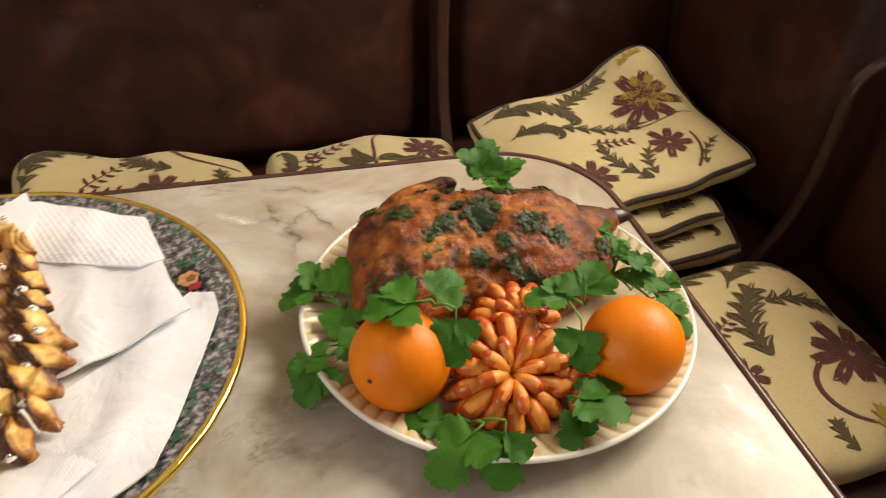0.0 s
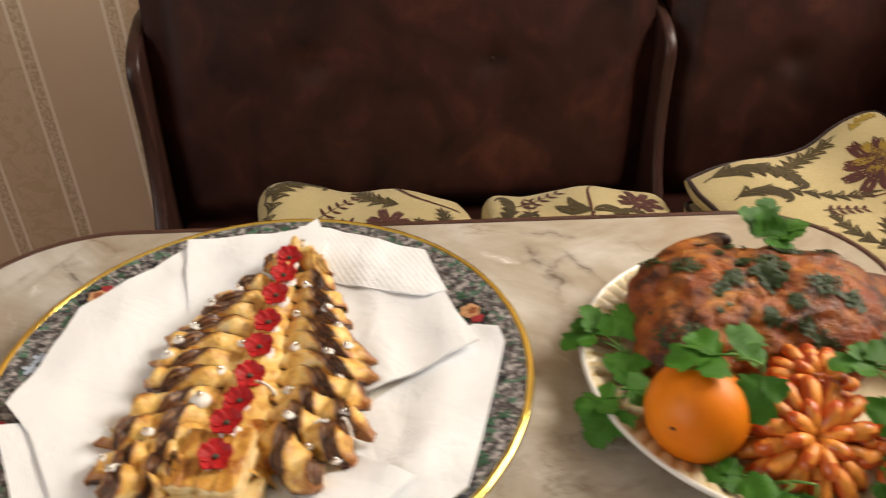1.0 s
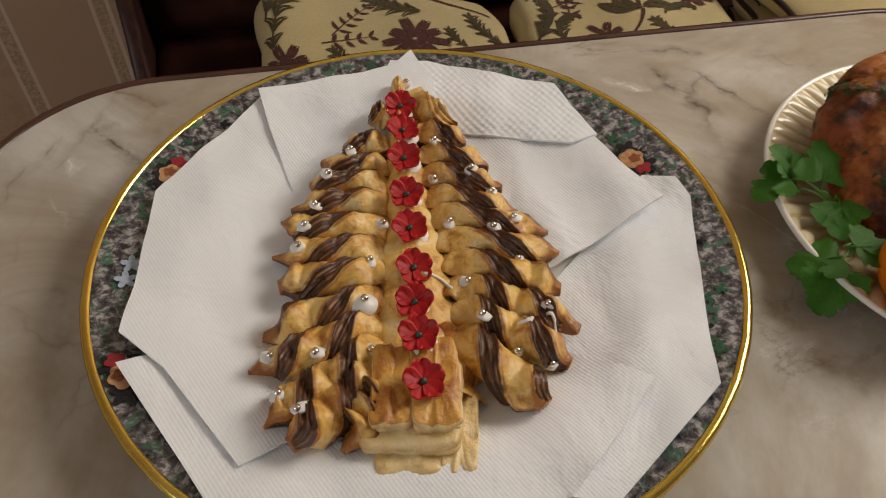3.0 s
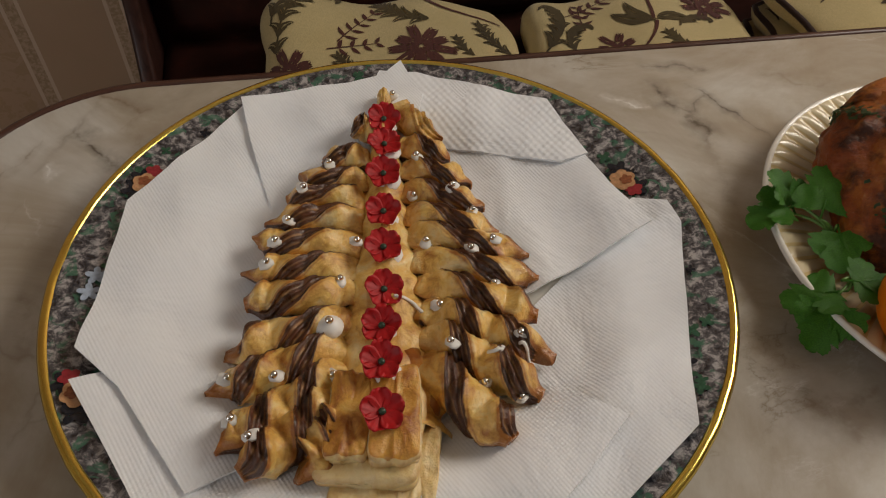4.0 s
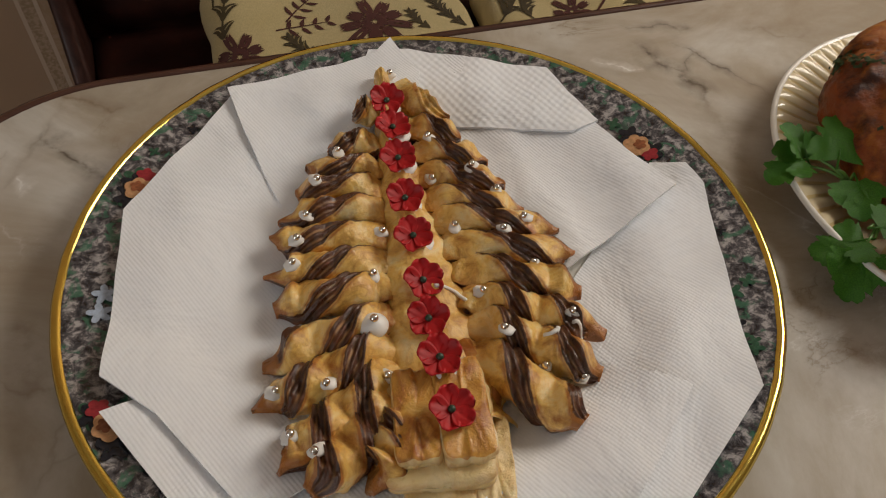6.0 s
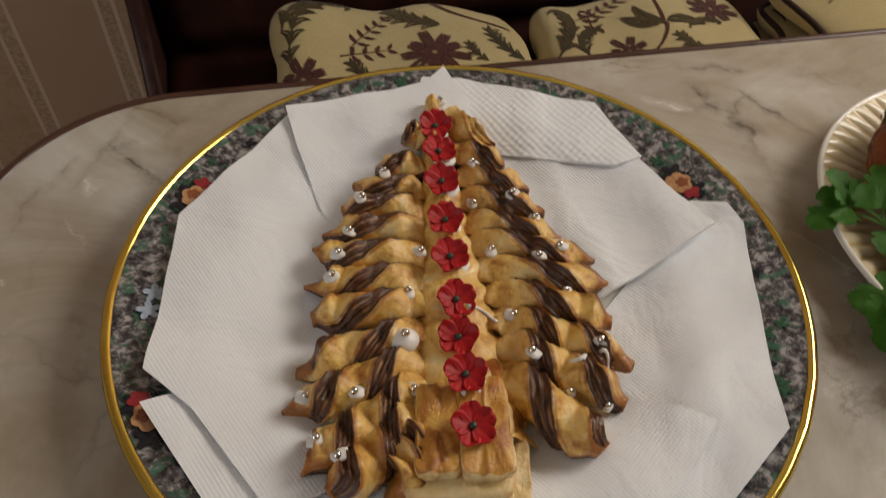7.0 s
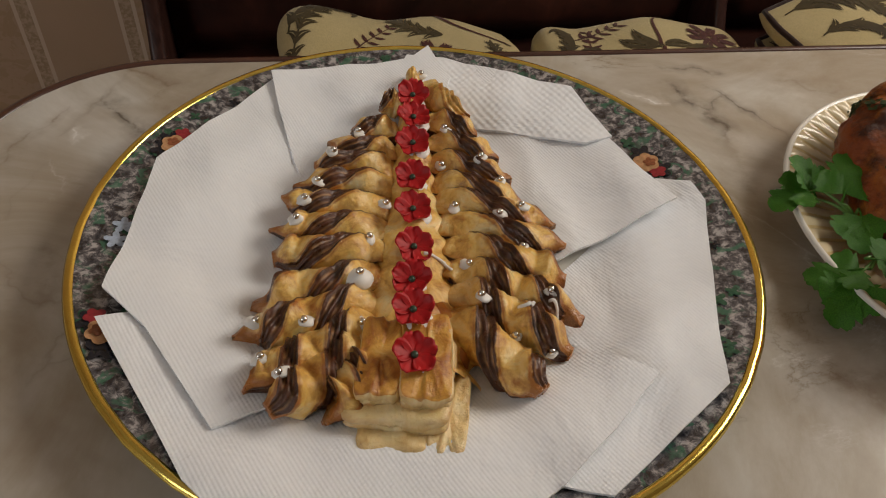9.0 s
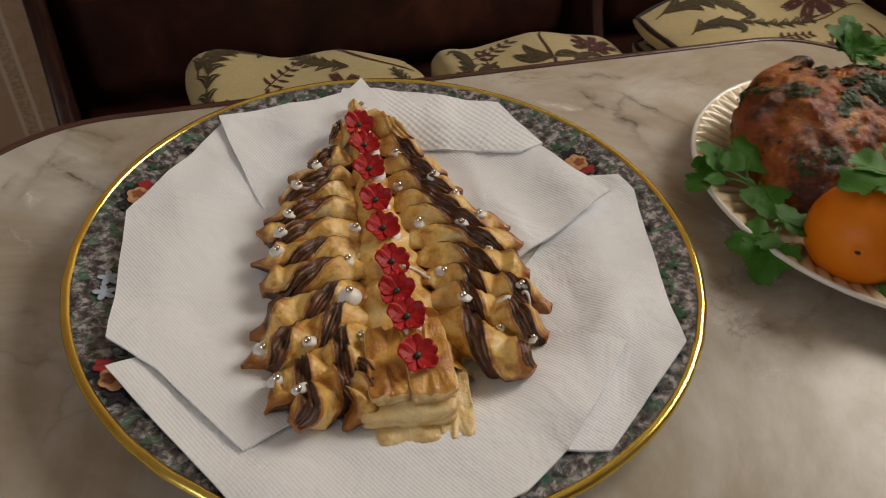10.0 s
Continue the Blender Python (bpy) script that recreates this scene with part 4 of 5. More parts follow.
def build_napkins():
    napkin([(0.205, 0.80), (0.298, 0.872), (0.317, 0.861), (0.319, 0.841), (0.302, 0.791), (0.271, 0.703), (0.192, 0.654), (0.165, 0.665), (0.12, 0.71), (0.12, 0.82)], 0.0003,
           "white embossed paper napkin lying flat on the plate", ((0.271, 0.703, 0.03, 0.004), (0.317, 0.85, 0.03, 0.004)), ((0.20, 0.70, 0.32, 0.80, 0.0030), (0.26, 0.84, 0.24, 0.70, 0.0026)))
    napkin([(-0.051, 0.790), (-0.01, 0.80), (0.06, 0.83), (0.15, 0.80), (0.207, 0.744), (0.238, 0.716), (0.205, 0.688), (0.170, 0.662), (0.138, 0.646), (0.09, 0.642), (0.03, 0.652), (-0.002, 0.690), (-0.018, 0.724)], 0.0026,
           "white embossed paper napkin under the pastry tree", ((-0.051, 0.79, 0.03, 0.003), (0.237, 0.715, 0.035, 0.006), (0.207, 0.744, 0.02, 0.003), (0.185, 0.675, 0.03, 0.003)), ((0.16, 0.80, 0.19, 0.66, 0.0026), (-0.02, 0.70, 0.2, 0.69, 0.0022)), 2.0)
    over = napkin([(0.150, 1.030), (0.176, 1.024), (0.268, 0.973), (0.285, 0.884), (0.299, 0.843), (0.250, 0.826), (0.213, 0.812), (0.12, 0.80), (0.12, 0.98)], 0.0042,
                  "white embossed paper napkin folded over another", ((0.299, 0.843, 0.05, 0.007), (0.235, 0.82, 0.03, 0.004), (0.15, 0.98, 0.035, 0.006)), ((0.215, 0.95, 0.222, 0.82, 0.0026), (0.27, 0.94, 0.25, 0.82, -0.0020), (0.20, 0.87, 0.30, 0.90, 0.0020)), 3.0)
    flap = sheet([(0.160, 1.027), (0.178, 1.022), (0.267, 0.973), (0.281, 0.916), (0.261, 0.913), (0.208, 0.937), (0.165, 0.958)], 0.0054,
                 ((0.15, 0.98, 0.035, 0.006), (0.235, 0.925, 0.03, 0.0015)), ((0.228, 1.0, 0.203, 0.93, 0.0026), (0.262, 0.98, 0.235, 0.915, 0.0014)), 3.0)
    part("folded_flap", flap, PAPER_DOTTED, over, "folded strip with a coarse dotted emboss")
    napkin([(0.060, 1.004), (0.048, 1.008), (-0.030, 0.923), (-0.049, 0.809), (-0.026, 0.783), (0.010, 0.716), (0.10, 0.745), (0.14, 0.85), (0.12, 0.94)], 0.0054,
           "white embossed paper napkin with a folded corner", ((-0.049, 0.809, 0.035, 0.005),), ((0.0, 0.96, 0.03, 0.72, 0.0030), (-0.05, 0.87, 0.08, 0.90, 0.0022), (-0.04, 0.84, 0.05, 0.80, -0.0020)), 4.0)
    napkin([(0.167, 1.032), (0.152, 1.022), (0.046, 1.010), (0.050, 0.97), (0.0565, 0.93), (0.066, 0.885), (0.080, 0.85), (0.14, 0.85), (0.165, 0.96), (0.178, 0.995)], 0.0068,
           "white embossed paper napkin with a torn straight edge", ((0.165, 1.03, 0.02, 0.002), (0.15, 0.98, 0.035, 0.006), (0.046, 1.01, 0.03, 0.003)), ((0.10, 1.03, 0.105, 0.88, 0.0022), (0.05, 0.96, 0.16, 0.985, 0.0018)), 5.0)


build_napkins()

# ---- the pastry tree ----
PZ = TOP + 0.0135           # underside of the pastry on the flat of the plate


def axis_x(y):
    return 0.1435 - 0.150 * (0.959 - y)


def bed(x, y):
    """Height of the paper under the pastry."""
    return plate_z(x, y) + 0.0072 + 0.0088 * step(0.87, 0.97, y)


def twist(tip, start, turns, width, thick, seed, side):
    """One branch from start to tip: a flat strip of dough and filling layers, turned about its length."""
    a, b = Vector((*start, 0)), Vector((*tip, 0))
    d = b - a
    n = Vector((-d.y, d.x, 0)).normalized() * side
    rng = random.Random(seed)
    nu, nv = 60, 48
    path = bezier([a, a + d * 0.4 + n * rng.uniform(0.002, 0.007), a + d * 0.75 + n * rng.uniform(-0.001, 0.005), b], nu)
    lo, hi = rng.uniform(0.10, 0.18), rng.uniform(0.86, 0.96)
    slant, curl = rng.uniform(-0.006, 0.006), rng.uniform(-0.001, 0.005)
    bm = bmesh.new()
    layers = [bm.verts.layers.float.new(k) for k in ("cut_side", "layer", "bake")]
    rows = []
    for i in range(nu + 1):
        u = i / nu
        c = path[i]
        t = (path[min(i + 1, nu)] - path[max(i - 1, 0)]).normalized()
        s = Vector((-t.y, t.x, 0))
        q0 = min(1, max(0, (u - lo) / (hi - lo)))
        r = -side * math.pi * turns * (0.65 * q0 + 0.35 * q0 * q0 * (3 - 2 * q0)) + 0.14 * math.sin(6 * u + seed)
        end = step(0.80, 1.0, u)
        w = width * (1 + 0.10 * math.sin(math.pi * u) + 0.12 * noise.noise(Vector((u * 5, seed, 1)))) * (1 - 0.70 * end)
        h = thick * (1 + 0.16 * noise.noise(Vector((u * 6, seed, 7)))) * (1 - 0.55 * end) * (1 - 0.38 * (1 - step(0.08, 0.42, u)))
        half = 0.5 * (abs(w * math.sin(r)) * 0.80 + abs(h * math.cos(r)))
        z0 = bed(c.x, c.y) + half + 0.0025 * (1 - step(0.05, 0.45, u)) - 0.010 * (1 - step(0.0, 0.14, u)) + curl * end
        row = []
        for j in range(nv):
            ang = 2 * math.pi * j / nv
            ca, sa = math.cos(ang), math.sin(ang)
            q = 1 / (abs(ca) ** 5 + abs(sa) ** 5) ** 0.2
            xn, zn = q * ca, q * sa
            cut = step(-0.18, 0.06, abs(ca) - abs(sa))
            wob = 1 + 0.10 * noise.noise(Vector((u * 9, ca * 1.5 + seed, sa * 1.5))) + 0.05 * noise.noise(Vector((u * 26, ca * 4 + seed, sa * 4)))
            x = w * 0.5 * xn * wob + math.copysign(0.0013, ca) * cut * math.cos(3 * math.pi * zn)
            z = h * 0.5 * zn * wob * (1 + 0.22 * (1 - xn * xn) + 0.16 * abs(xn) ** 4)
            X, Z = x * math.cos(r) - z * math.sin(r), x * math.sin(r) + z * math.cos(r)
            p = c + s * X + t * (slant * xn * end) + Vector((0, 0, max(bed(c.x, c.y) + 0.0004 * (1 + xn), z0 + Z)))
            v = bm.verts.new(p)
            v[layers[0]] = cut * min(1.0, 0.2 + turns - 0.5) * step(0.06, 0.24, u) if turns < 0.92 else cut * step(0.06, 0.24, u) * (1 - 0.75 * step(0.93, 1.0, u))
            v[layers[1]] = zn
            v[layers[2]] = 0.75 * step(0.84, 1.0, u) + 0.55 * math.exp(-((abs(ca) - abs(sa)) / 0.22) ** 2) * step(0.15, 0.4, u) + 0.25 * noise.noise(Vector((u * 8, seed + ca, sa)))
            row.append(v)
        rows.append(row)
    for i in range(nu):
        for j in range(nv):
            k = (j + 1) % nv
            bm.faces.new((rows[i][j], rows[i + 1][j], rows[i + 1][k], rows[i][k]))
    bm.faces.new(rows[0])
    bm.faces.new(rows[-1][::-1])
    bmesh.ops.recalc_face_normals(bm, faces=bm.faces)
    return bm


# tip x, tip y, y of the root on the spine, half turns
LEFT_TIPS = [(0.121, 0.964, 0.968, 0.8), (0.099, 0.940, 0.934, 0.95), (0.083, 0.924, 0.915, 1.0), (0.071, 0.911, 0.897, 1.0), (0.061, 0.894, 0.879, 1.05), (0.050, 0.876, 0.860, 1.1), (0.046, 0.855, 0.842, 1.15),
             (0.041, 0.831, 0.824, 1.1), (0.031, 0.799, 0.808, 1.5), (0.025, 0.770, 0.793, 2.0), (0.027, 0.737, 0.780, 2.1), (0.037, 0.719, 0.768, 1.7), (0.066, 0.718, 0.757, 1.2)]
RIGHT_TIPS = [(0.178, 0.946, 0.984, 0.6), (0.184, 0.926, 0.946, 0.95), (0.193, 0.904, 0.925, 1.0), (0.197, 0.883, 0.905, 1.0), (0.200, 0.859, 0.887, 1.05), (0.212, 0.837, 0.869, 1.1), (0.214, 0.816, 0.850, 1.1),
              (0.210, 0.791, 0.831, 1.2), (0.207, 0.763, 0.813, 1.8), (0.198, 0.739, 0.797, 2.0), (0.174, 0.714, 0.781, 1.4)]


def block(parent, name, c, w, d, z0, z1, turn, seed, mats, label=""):
    """A puffed slab of layered pastry with rounded, uneven sides; its sides are paler than its top."""
    m = pose(c[0], c[1], 0, 0, 0, turn)
    prof = ((0.0, 0), (0.5, 0), (0.90, 0), (0.98, 0.12), (0.99, 0.30), (0.94, 0.40), (0.96, 0.48), (1.0, 0.58), (0.99, 0.80), (0.95, 0.95), (0.88, 1.01), (0.7, 1.03), (0.4, 1.05), (0.0, 1.05))
    last = len(prof) - 1

    def f(u, v):
        a = 2 * math.pi * u
        cx, sx = math.cos(a), math.sin(a)
        q = 1 / (abs(cx) ** 9 + abs(sx) ** 9) ** (1 / 9)
        r, z = prof[min(int(round(v * last)), last)]
        r *= 1 + (0.07 * noise.noise(Vector((cx * 2.2, sx * 2.2, seed + z * 3))) + 0.03 * noise.noise(Vector((cx * 7, sx * 7, seed + z * 9)))) * (r > 0.5)
        zz = lerp(z0, z1, z) + (0.0030 * noise.noise(Vector((cx * r * 2.2, sx * r * 2.2, seed))) + 0.0012 * noise.noise(Vector((cx * r * 6, sx * r * 6, seed)))) * (z > 0.1)
        return m @ Vector((w / 2 * q * cx * r, d / 2 * q * sx * r, zz))

    bm = surface(f, 96, last, True, False, index=lambda u, v: 0 if v > 0.72 else 1)
    bmesh.ops.remove_doubles(bm, verts=bm.verts, dist=1e-5)
    bmesh.ops.recalc_face_normals(bm, faces=bm.faces)
    return part(name, bm, mats, parent, label)


def build_tree():
    tree = root("pastry_tree", (axis_x(0.83), 0.83, PZ), "golden puff pastry tree with twisted chocolate-filled branches", "pastry")
    for tips, side in ((LEFT_TIPS, 1), (RIGHT_TIPS, -1)):
        for k, (x, y, ry, turns) in enumerate(tips):
            f = k / (len(tips) - 1)
            part("branch", twist((x, y), (axis_x(ry) - side * (0.005 + 0.012 * step(0.4, 1, f)), ry), turns, lerp(0.0165, 0.0215, f), lerp(0.0130, 0.0178, f), k + 40 * (side < 0), side), TWIST, tree)

    def spine(u, v):
        y = lerp(0.990, 0.735, u)
        s = 2 * v - 1
        left = s < 0
        w = lerp(0.005, 0.019, step(0, 0.40, u)) + 0.014 * step(0.40, 0.80, u) + 0.004 * left * step(0.5, 0.9, u)
        w *= 1 + 0.09 * math.sin(y * 335 + 2 * left) + 0.18 * noise.noise(Vector((y * 55, s, 1)))
        x = axis_x(y) + w * s
        q = (1 - abs(s) ** 2.2) ** 0.75 if abs(s) < 1 else 0.0
        z = lerp(0.0135, 0.0178, step(0, 0.3, u)) + 0.004 * step(0.80, 1, u)
        z = z * q + q * (0.0022 * noise.noise(Vector((y * 48, s * 2.5, 2))) + 0.0012 * noise.noise(Vector((y * 130, s * 7, 2))))
        return Vector((x, y - 0.25 * w * abs(s), bed(axis_x(y), y) + z))

    part("spine", surface(spine, 130, 32), TWIST, tree, "smooth glazed golden spine")
    part("stub", tube([(0.128, 0.775, PZ + 0.009), (0.135, 0.757, PZ + 0.008), (0.138, 0.745, PZ + 0.006), (0.139, 0.739, PZ + 0.004)], [0.010, 0.009, 0.006, 0.002], 12), CRUST, tree)
    lower = block(tree, "lower_trunk", (0.0985, 0.7140), 0.037, 0.045, PZ, PZ + 0.0112, -12, 3, [SIDE, SIDE], "pale lower layer of the trunk")
    block(tree, "lower_trunk", (0.1250, 0.7110), 0.020, 0.049, PZ, PZ + 0.0104, -15, 13, [SIDE, SIDE], "pale lower layer of the trunk")
    part("crumb", ball((0.1375, 0.6900, PZ + 0.003), 0.0045, (0.7, 1.1, 0.8), 10, wob=0.4, freq=200), CRUST, tree)
    for k in range(3):
        part("filling_spot", ball((0.086 + 0.014 * k, 0.6950 - 0.0030 * k, PZ + 0.0050 + 0.0010 * (k % 2)), 0.0026, (1.3, 0.7, 0.7), 8, wob=0.5, freq=300), FILLING, lower)
    block(tree, "middle_trunk", (0.1030, 0.7310), 0.054, 0.058, PZ + 0.0100, PZ + 0.0195, -15, 21, [SIDE, SIDE], "pale middle layer of the trunk")
    block(tree, "upper_trunk", (0.0940, 0.7385), 0.0225, 0.050, PZ + 0.0185, PZ + 0.0268, -13, 8, [CRUST, SIDE], "golden upper layer of the trunk")
    block(tree, "upper_trunk", (0.1168, 0.7350), 0.0265, 0.056, PZ + 0.0185, PZ + 0.0276, -9.6, 5, [CRUST, SIDE], "golden upper layer of the trunk")
    part("tip", ball((axis_x(0.986), 0.986, bed(0.147, 0.986) + 0.007), 0.0068, (0.8, 1.4, 0.9), 12, wob=0.2), DOUGH, tree)

    def surface_z(x, y):
        best = bed(x, y) + 0.004
        origin = Vector((x, y, PZ + 0.1))
        for ob in tree.children:
            q = origin - place(ob)
            hit, p, _, _ = ob.ray_cast(q, (0, 0, -1))
            if hit:
                best = max(best, p.z + place(ob).z)
        return best

    def rest_z(x, y):
        return max(surface_z(x + 0.006 * math.cos(a), y + 0.006 * math.sin(a)) for a in range(7)) - 0.0016

    bpy.context.view_layer.update()
    # sugar flowers, each on a blob of icing
    proto = root("sugar_flower", (0, 0, 0), "red five-petalled sugar flower with dark green centre", "flower", "sugar flowers on the pastry")
    part("icing_blob", ball((0.0022, -0.0055, 0.0008), 0.0086, (1, 0.85, 0.22), 16, wob=0.25, freq=300), ICING, proto, "white icing blob")
    for k in range(5):
        a = radians(90 + 72 * k)

        def petal(u, v, a=a):
            r = 0.0118 * u
            s = (v - 0.5) * 2
            w = 0.0064 * math.sin(math.pi * min(1, 0.04 + 0.76 * u)) ** 1.1
            z = 0.0030 + 0.0034 * u ** 2 + 0.0026 * s * s * u + 0.0007 * u * math.sin(7 * s + k) + 0.0004 * (k % 2)
            x, y = r * (1 - 0.10 * s * s), s * w
            return Vector((x * math.cos(a) - y * math.sin(a), x * math.sin(a) + y * math.cos(a), z))

        bm = surface(petal, 7, 8)
        ext = bmesh.ops.extrude_face_region(bm, geom=bm.faces[:])
        bmesh.ops.translate(bm, verts=[g for g in ext["geom"] if isinstance(g, bmesh.types.BMVert)], vec=(0, 0, -0.0009))
        bmesh.ops.recalc_face_normals(bm, faces=bm.faces)
        part("petal", bm, RED, proto)
    part("flower_centre", ball((0, 0, 0.0042), 0.0021, (1, 1, 0.8), 10), STAMEN, proto, "dark green centre")
    rng = random.Random(2)
    spots = [0.9625, 0.9360, 0.9090, 0.8790, 0.8490, 0.8175, 0.7920, 0.7625, 0.7340]
    for k, y in enumerate(spots):
        x = axis_x(y)
        m = pose(x, y, rest_z(x, y), rng.uniform(8, 19), rng.uniform(-8, 8), rng.uniform(-25, 25))
        if k:
            copy_thing(proto, m)
        else:
            proto.matrix_basis = m

    # silver pearls on dabs of icing
    pearl = root("sugar_pearl", (0, 0, 0), "silver sugar pearl on a dab of white icing", "decoration", "sugar pearls on the pastry")
    part("icing_dab", ball((0.0006, -0.0010, 0.0004), 0.0042, (1, 1.15, 0.5), 12, wob=0.4, freq=250), ICING, pearl)
    part("pearl", ball((0, 0, 0.0026), 0.0023, seg=12), PEARL, pearl)
    places = [(0.102, 0.928), (0.083, 0.903), (0.071, 0.883), (0.063, 0.866), (0.057, 0.850), (0.098, 0.832), (0.112, 0.862), (0.153, 0.892), (0.179, 0.891), (0.187, 0.870), (0.154, 0.852),
              (0.179, 0.838), (0.194, 0.842), (0.188, 0.812), (0.153, 0.802), (0.054, 0.814), (0.057, 0.770), (0.088, 0.766), (0.032, 0.774), (0.035, 0.746), (0.044, 0.733),
              (0.153, 0.771), (0.193, 0.771), (0.168, 0.748), (0.185, 0.738), (0.160, 0.922), (0.155, 0.990)]
    for k, (x, y) in enumerate(places):
        m = pose(x, y, surface_z(x, y) - 0.0004, rng.uniform(-12, 12), rng.uniform(-12, 12), rng.uniform(0, 360))
        if k:
            copy_thing(pearl, m)
    pearl.matrix_basis = pose(places[0][0], places[0][1], surface_z(*places[0]) - 0.0004)
    big = root("large_icing_drop", (0.089, 0.797, surface_z(0.089, 0.797)), "large white icing drop topped with a silver pearl", "decoration")
    z = big.location.z
    part("icing", lathe([(0.0, -0.001), (0.0075, 0.0), (0.0082, 0.002), (0.006, 0.005), (0.0028, 0.0072), (0.0, 0.0078)], (0.089, 0.797, z), 20), ICING, big)
    part("pearl", ball((0.0895, 0.797, z + 0.0085), 0.0025, seg=12), PEARL, big)
    for ctrl in ([(0.128, 0.811), (0.136, 0.812), (0.140, 0.806), (0.142, 0.799)], [(0.172, 0.762), (0.176, 0.757), (0.181, 0.764)], [(0.191, 0.766), (0.195, 0.763), (0.199, 0.760)]):
        pts = [Vector((p.x, p.y, surface_z(p.x, p.y) + 0.0006)) for p in bezier(ctrl, 8)]
        thing = part("icing_streak", tube(pts, 0.0013, 6, flat=0.7), ICING)
        tagged(thing, "thin streak of white icing on the pastry", "icing", "icing streaks on the pastry")


build_tree()

# ---- the oval of food: ribbed dish with the roast chicken ----
DC = Vector((0.529, 0.799, TOP))
DISH = [(0.0, 0.006), (0.075, 0.006), (0.098, 0.0075), (0.110, 0.010), (0.118, 0.0125)]
RIB = [(0.118, 0.0125), (0.122, 0.0138), (0.127, 0.0155), (0.132, 0.0175), (0.137, 0.0195), (0.142, 0.0215), (0.1475, 0.0235), (0.1505, 0.0245)]


def build_dish():
    d = root("ribbed_dish", DC, "cream ceramic dish with rope-ribbed rim and white edge", "dish")
    part("body", lathe(DISH, DC, 96), CERAMIC, d)

    def rope(u, v):
        k = v * (len(RIB) - 1)
        i = min(int(k), len(RIB) - 2)
        r, z = lerp(RIB[i][0], RIB[i + 1][0], k - i), lerp(RIB[i][1], RIB[i + 1][1], k - i)
        a = 2 * math.pi * (u + 0.012 * v)
        f = math.sin(math.pi * v) ** 0.5
        w = (u * 76) % 1.0
        return DC + Vector((r * math.cos(a), r * math.sin(a), z + 0.0030 * f * (math.sin(math.pi * w) ** 0.7 - 0.6)))

    part("ribbed_rim", surface(rope, 608, 8, True, False, index=lambda u, v: 1 if 0.14 < (u * 76) % 1.0 < 0.86 else 0), [RIBGOLD, CERAMIC], d, "cream and ochre rope-pattern relief")
    part("white_edge", lathe([(0.1505, 0.0245), (0.1515, 0.0252), (0.1525, 0.0254), (0.1540, 0.0247), (0.1545, 0.0228), (0.151, 0.0195), (0.135, 0.0135), (0.115, 0.0075), (0.09, 0.002), (0.085, 0.0005), (0.079, 0.0005), (0.077, 0.002), (0.0, 0.002)], DC, 128), WHITE_CERAMIC, d, "glossy white edge")


build_dish()


def sdf_mesh(centre, blobs, nu=150, nv=90, reach=0.17, blend=0.012, wob=0.0022):
    """A skin round blended ellipsoids, seen as rays from the centre. blobs: (centre, radii, turn about z)."""
    u = np.linspace(0, 2 * np.pi, nu, endpoint=False)
    v = np.linspace(0.02, np.pi - 0.02, nv)
    U, V = np.meshgrid(u, v, indexing="ij")
    D = np.stack((np.sin(V) * np.cos(U), np.sin(V) * np.sin(U), np.cos(V)), -1)
    R = np.linspace(0.004, reach, 110)
    P = np.array(centre) + D[..., None, :] * R[:, None]
    total = np.zeros(P.shape[:-1])
    for c, rad, turn in blobs:
        q = P - np.array(c)
        a = radians(turn)
        x, y = q[..., 0] * math.cos(a) + q[..., 1] * math.sin(a), -q[..., 0] * math.sin(a) + q[..., 1] * math.cos(a)
        k = np.sqrt((x / rad[0]) ** 2 + (y / rad[1]) ** 2 + (q[..., 2] / rad[2]) ** 2)
        total += np.exp(-(k - 1) * min(rad) / blend)
    inside = total > 1.0
    last = inside.shape[-1] - 1 - np.argmax(inside[..., ::-1], -1)
    nxt = np.minimum(last + 1, len(R) - 1)
    take = lambda idx: np.take_along_axis(total, idx[..., None], -1)[..., 0]
    t0, t1 = np.log(take(last)), np.log(take(nxt))
    f = np.clip(t0 / np.maximum(t0 - t1, 1e-6), 0, 1)
    rr = R[last] + (R[nxt] - R[last]) * f
    bm = bmesh.new()
    g = []
    for i in range(nu):
        row = []
        for j in range(nv):
            p = Vector(np.array(centre) + D[i, j] * rr[i, j])
            p += Vector(D[i, j]) * (wob * noise.noise(p * 38) + wob * 0.7 * noise.noise(p * 95) - wob * 0.35 * abs(noise.noise(p * 190)))
            row.append(bm.verts.new(p))
        g.append(row)
    for i in range(nu):
        for j in range(nv - 1):
            bm.faces.new((g[i][j], g[i][j + 1], g[(i + 1) % nu][j + 1], g[(i + 1) % nu][j]))
    bm.faces.new([g[i][0] for i in range(nu)])
    bm.faces.new([g[i][-1] for i in range(nu)][::-1])
    bmesh.ops.recalc_face_normals(bm, faces=bm.faces)
    return bm


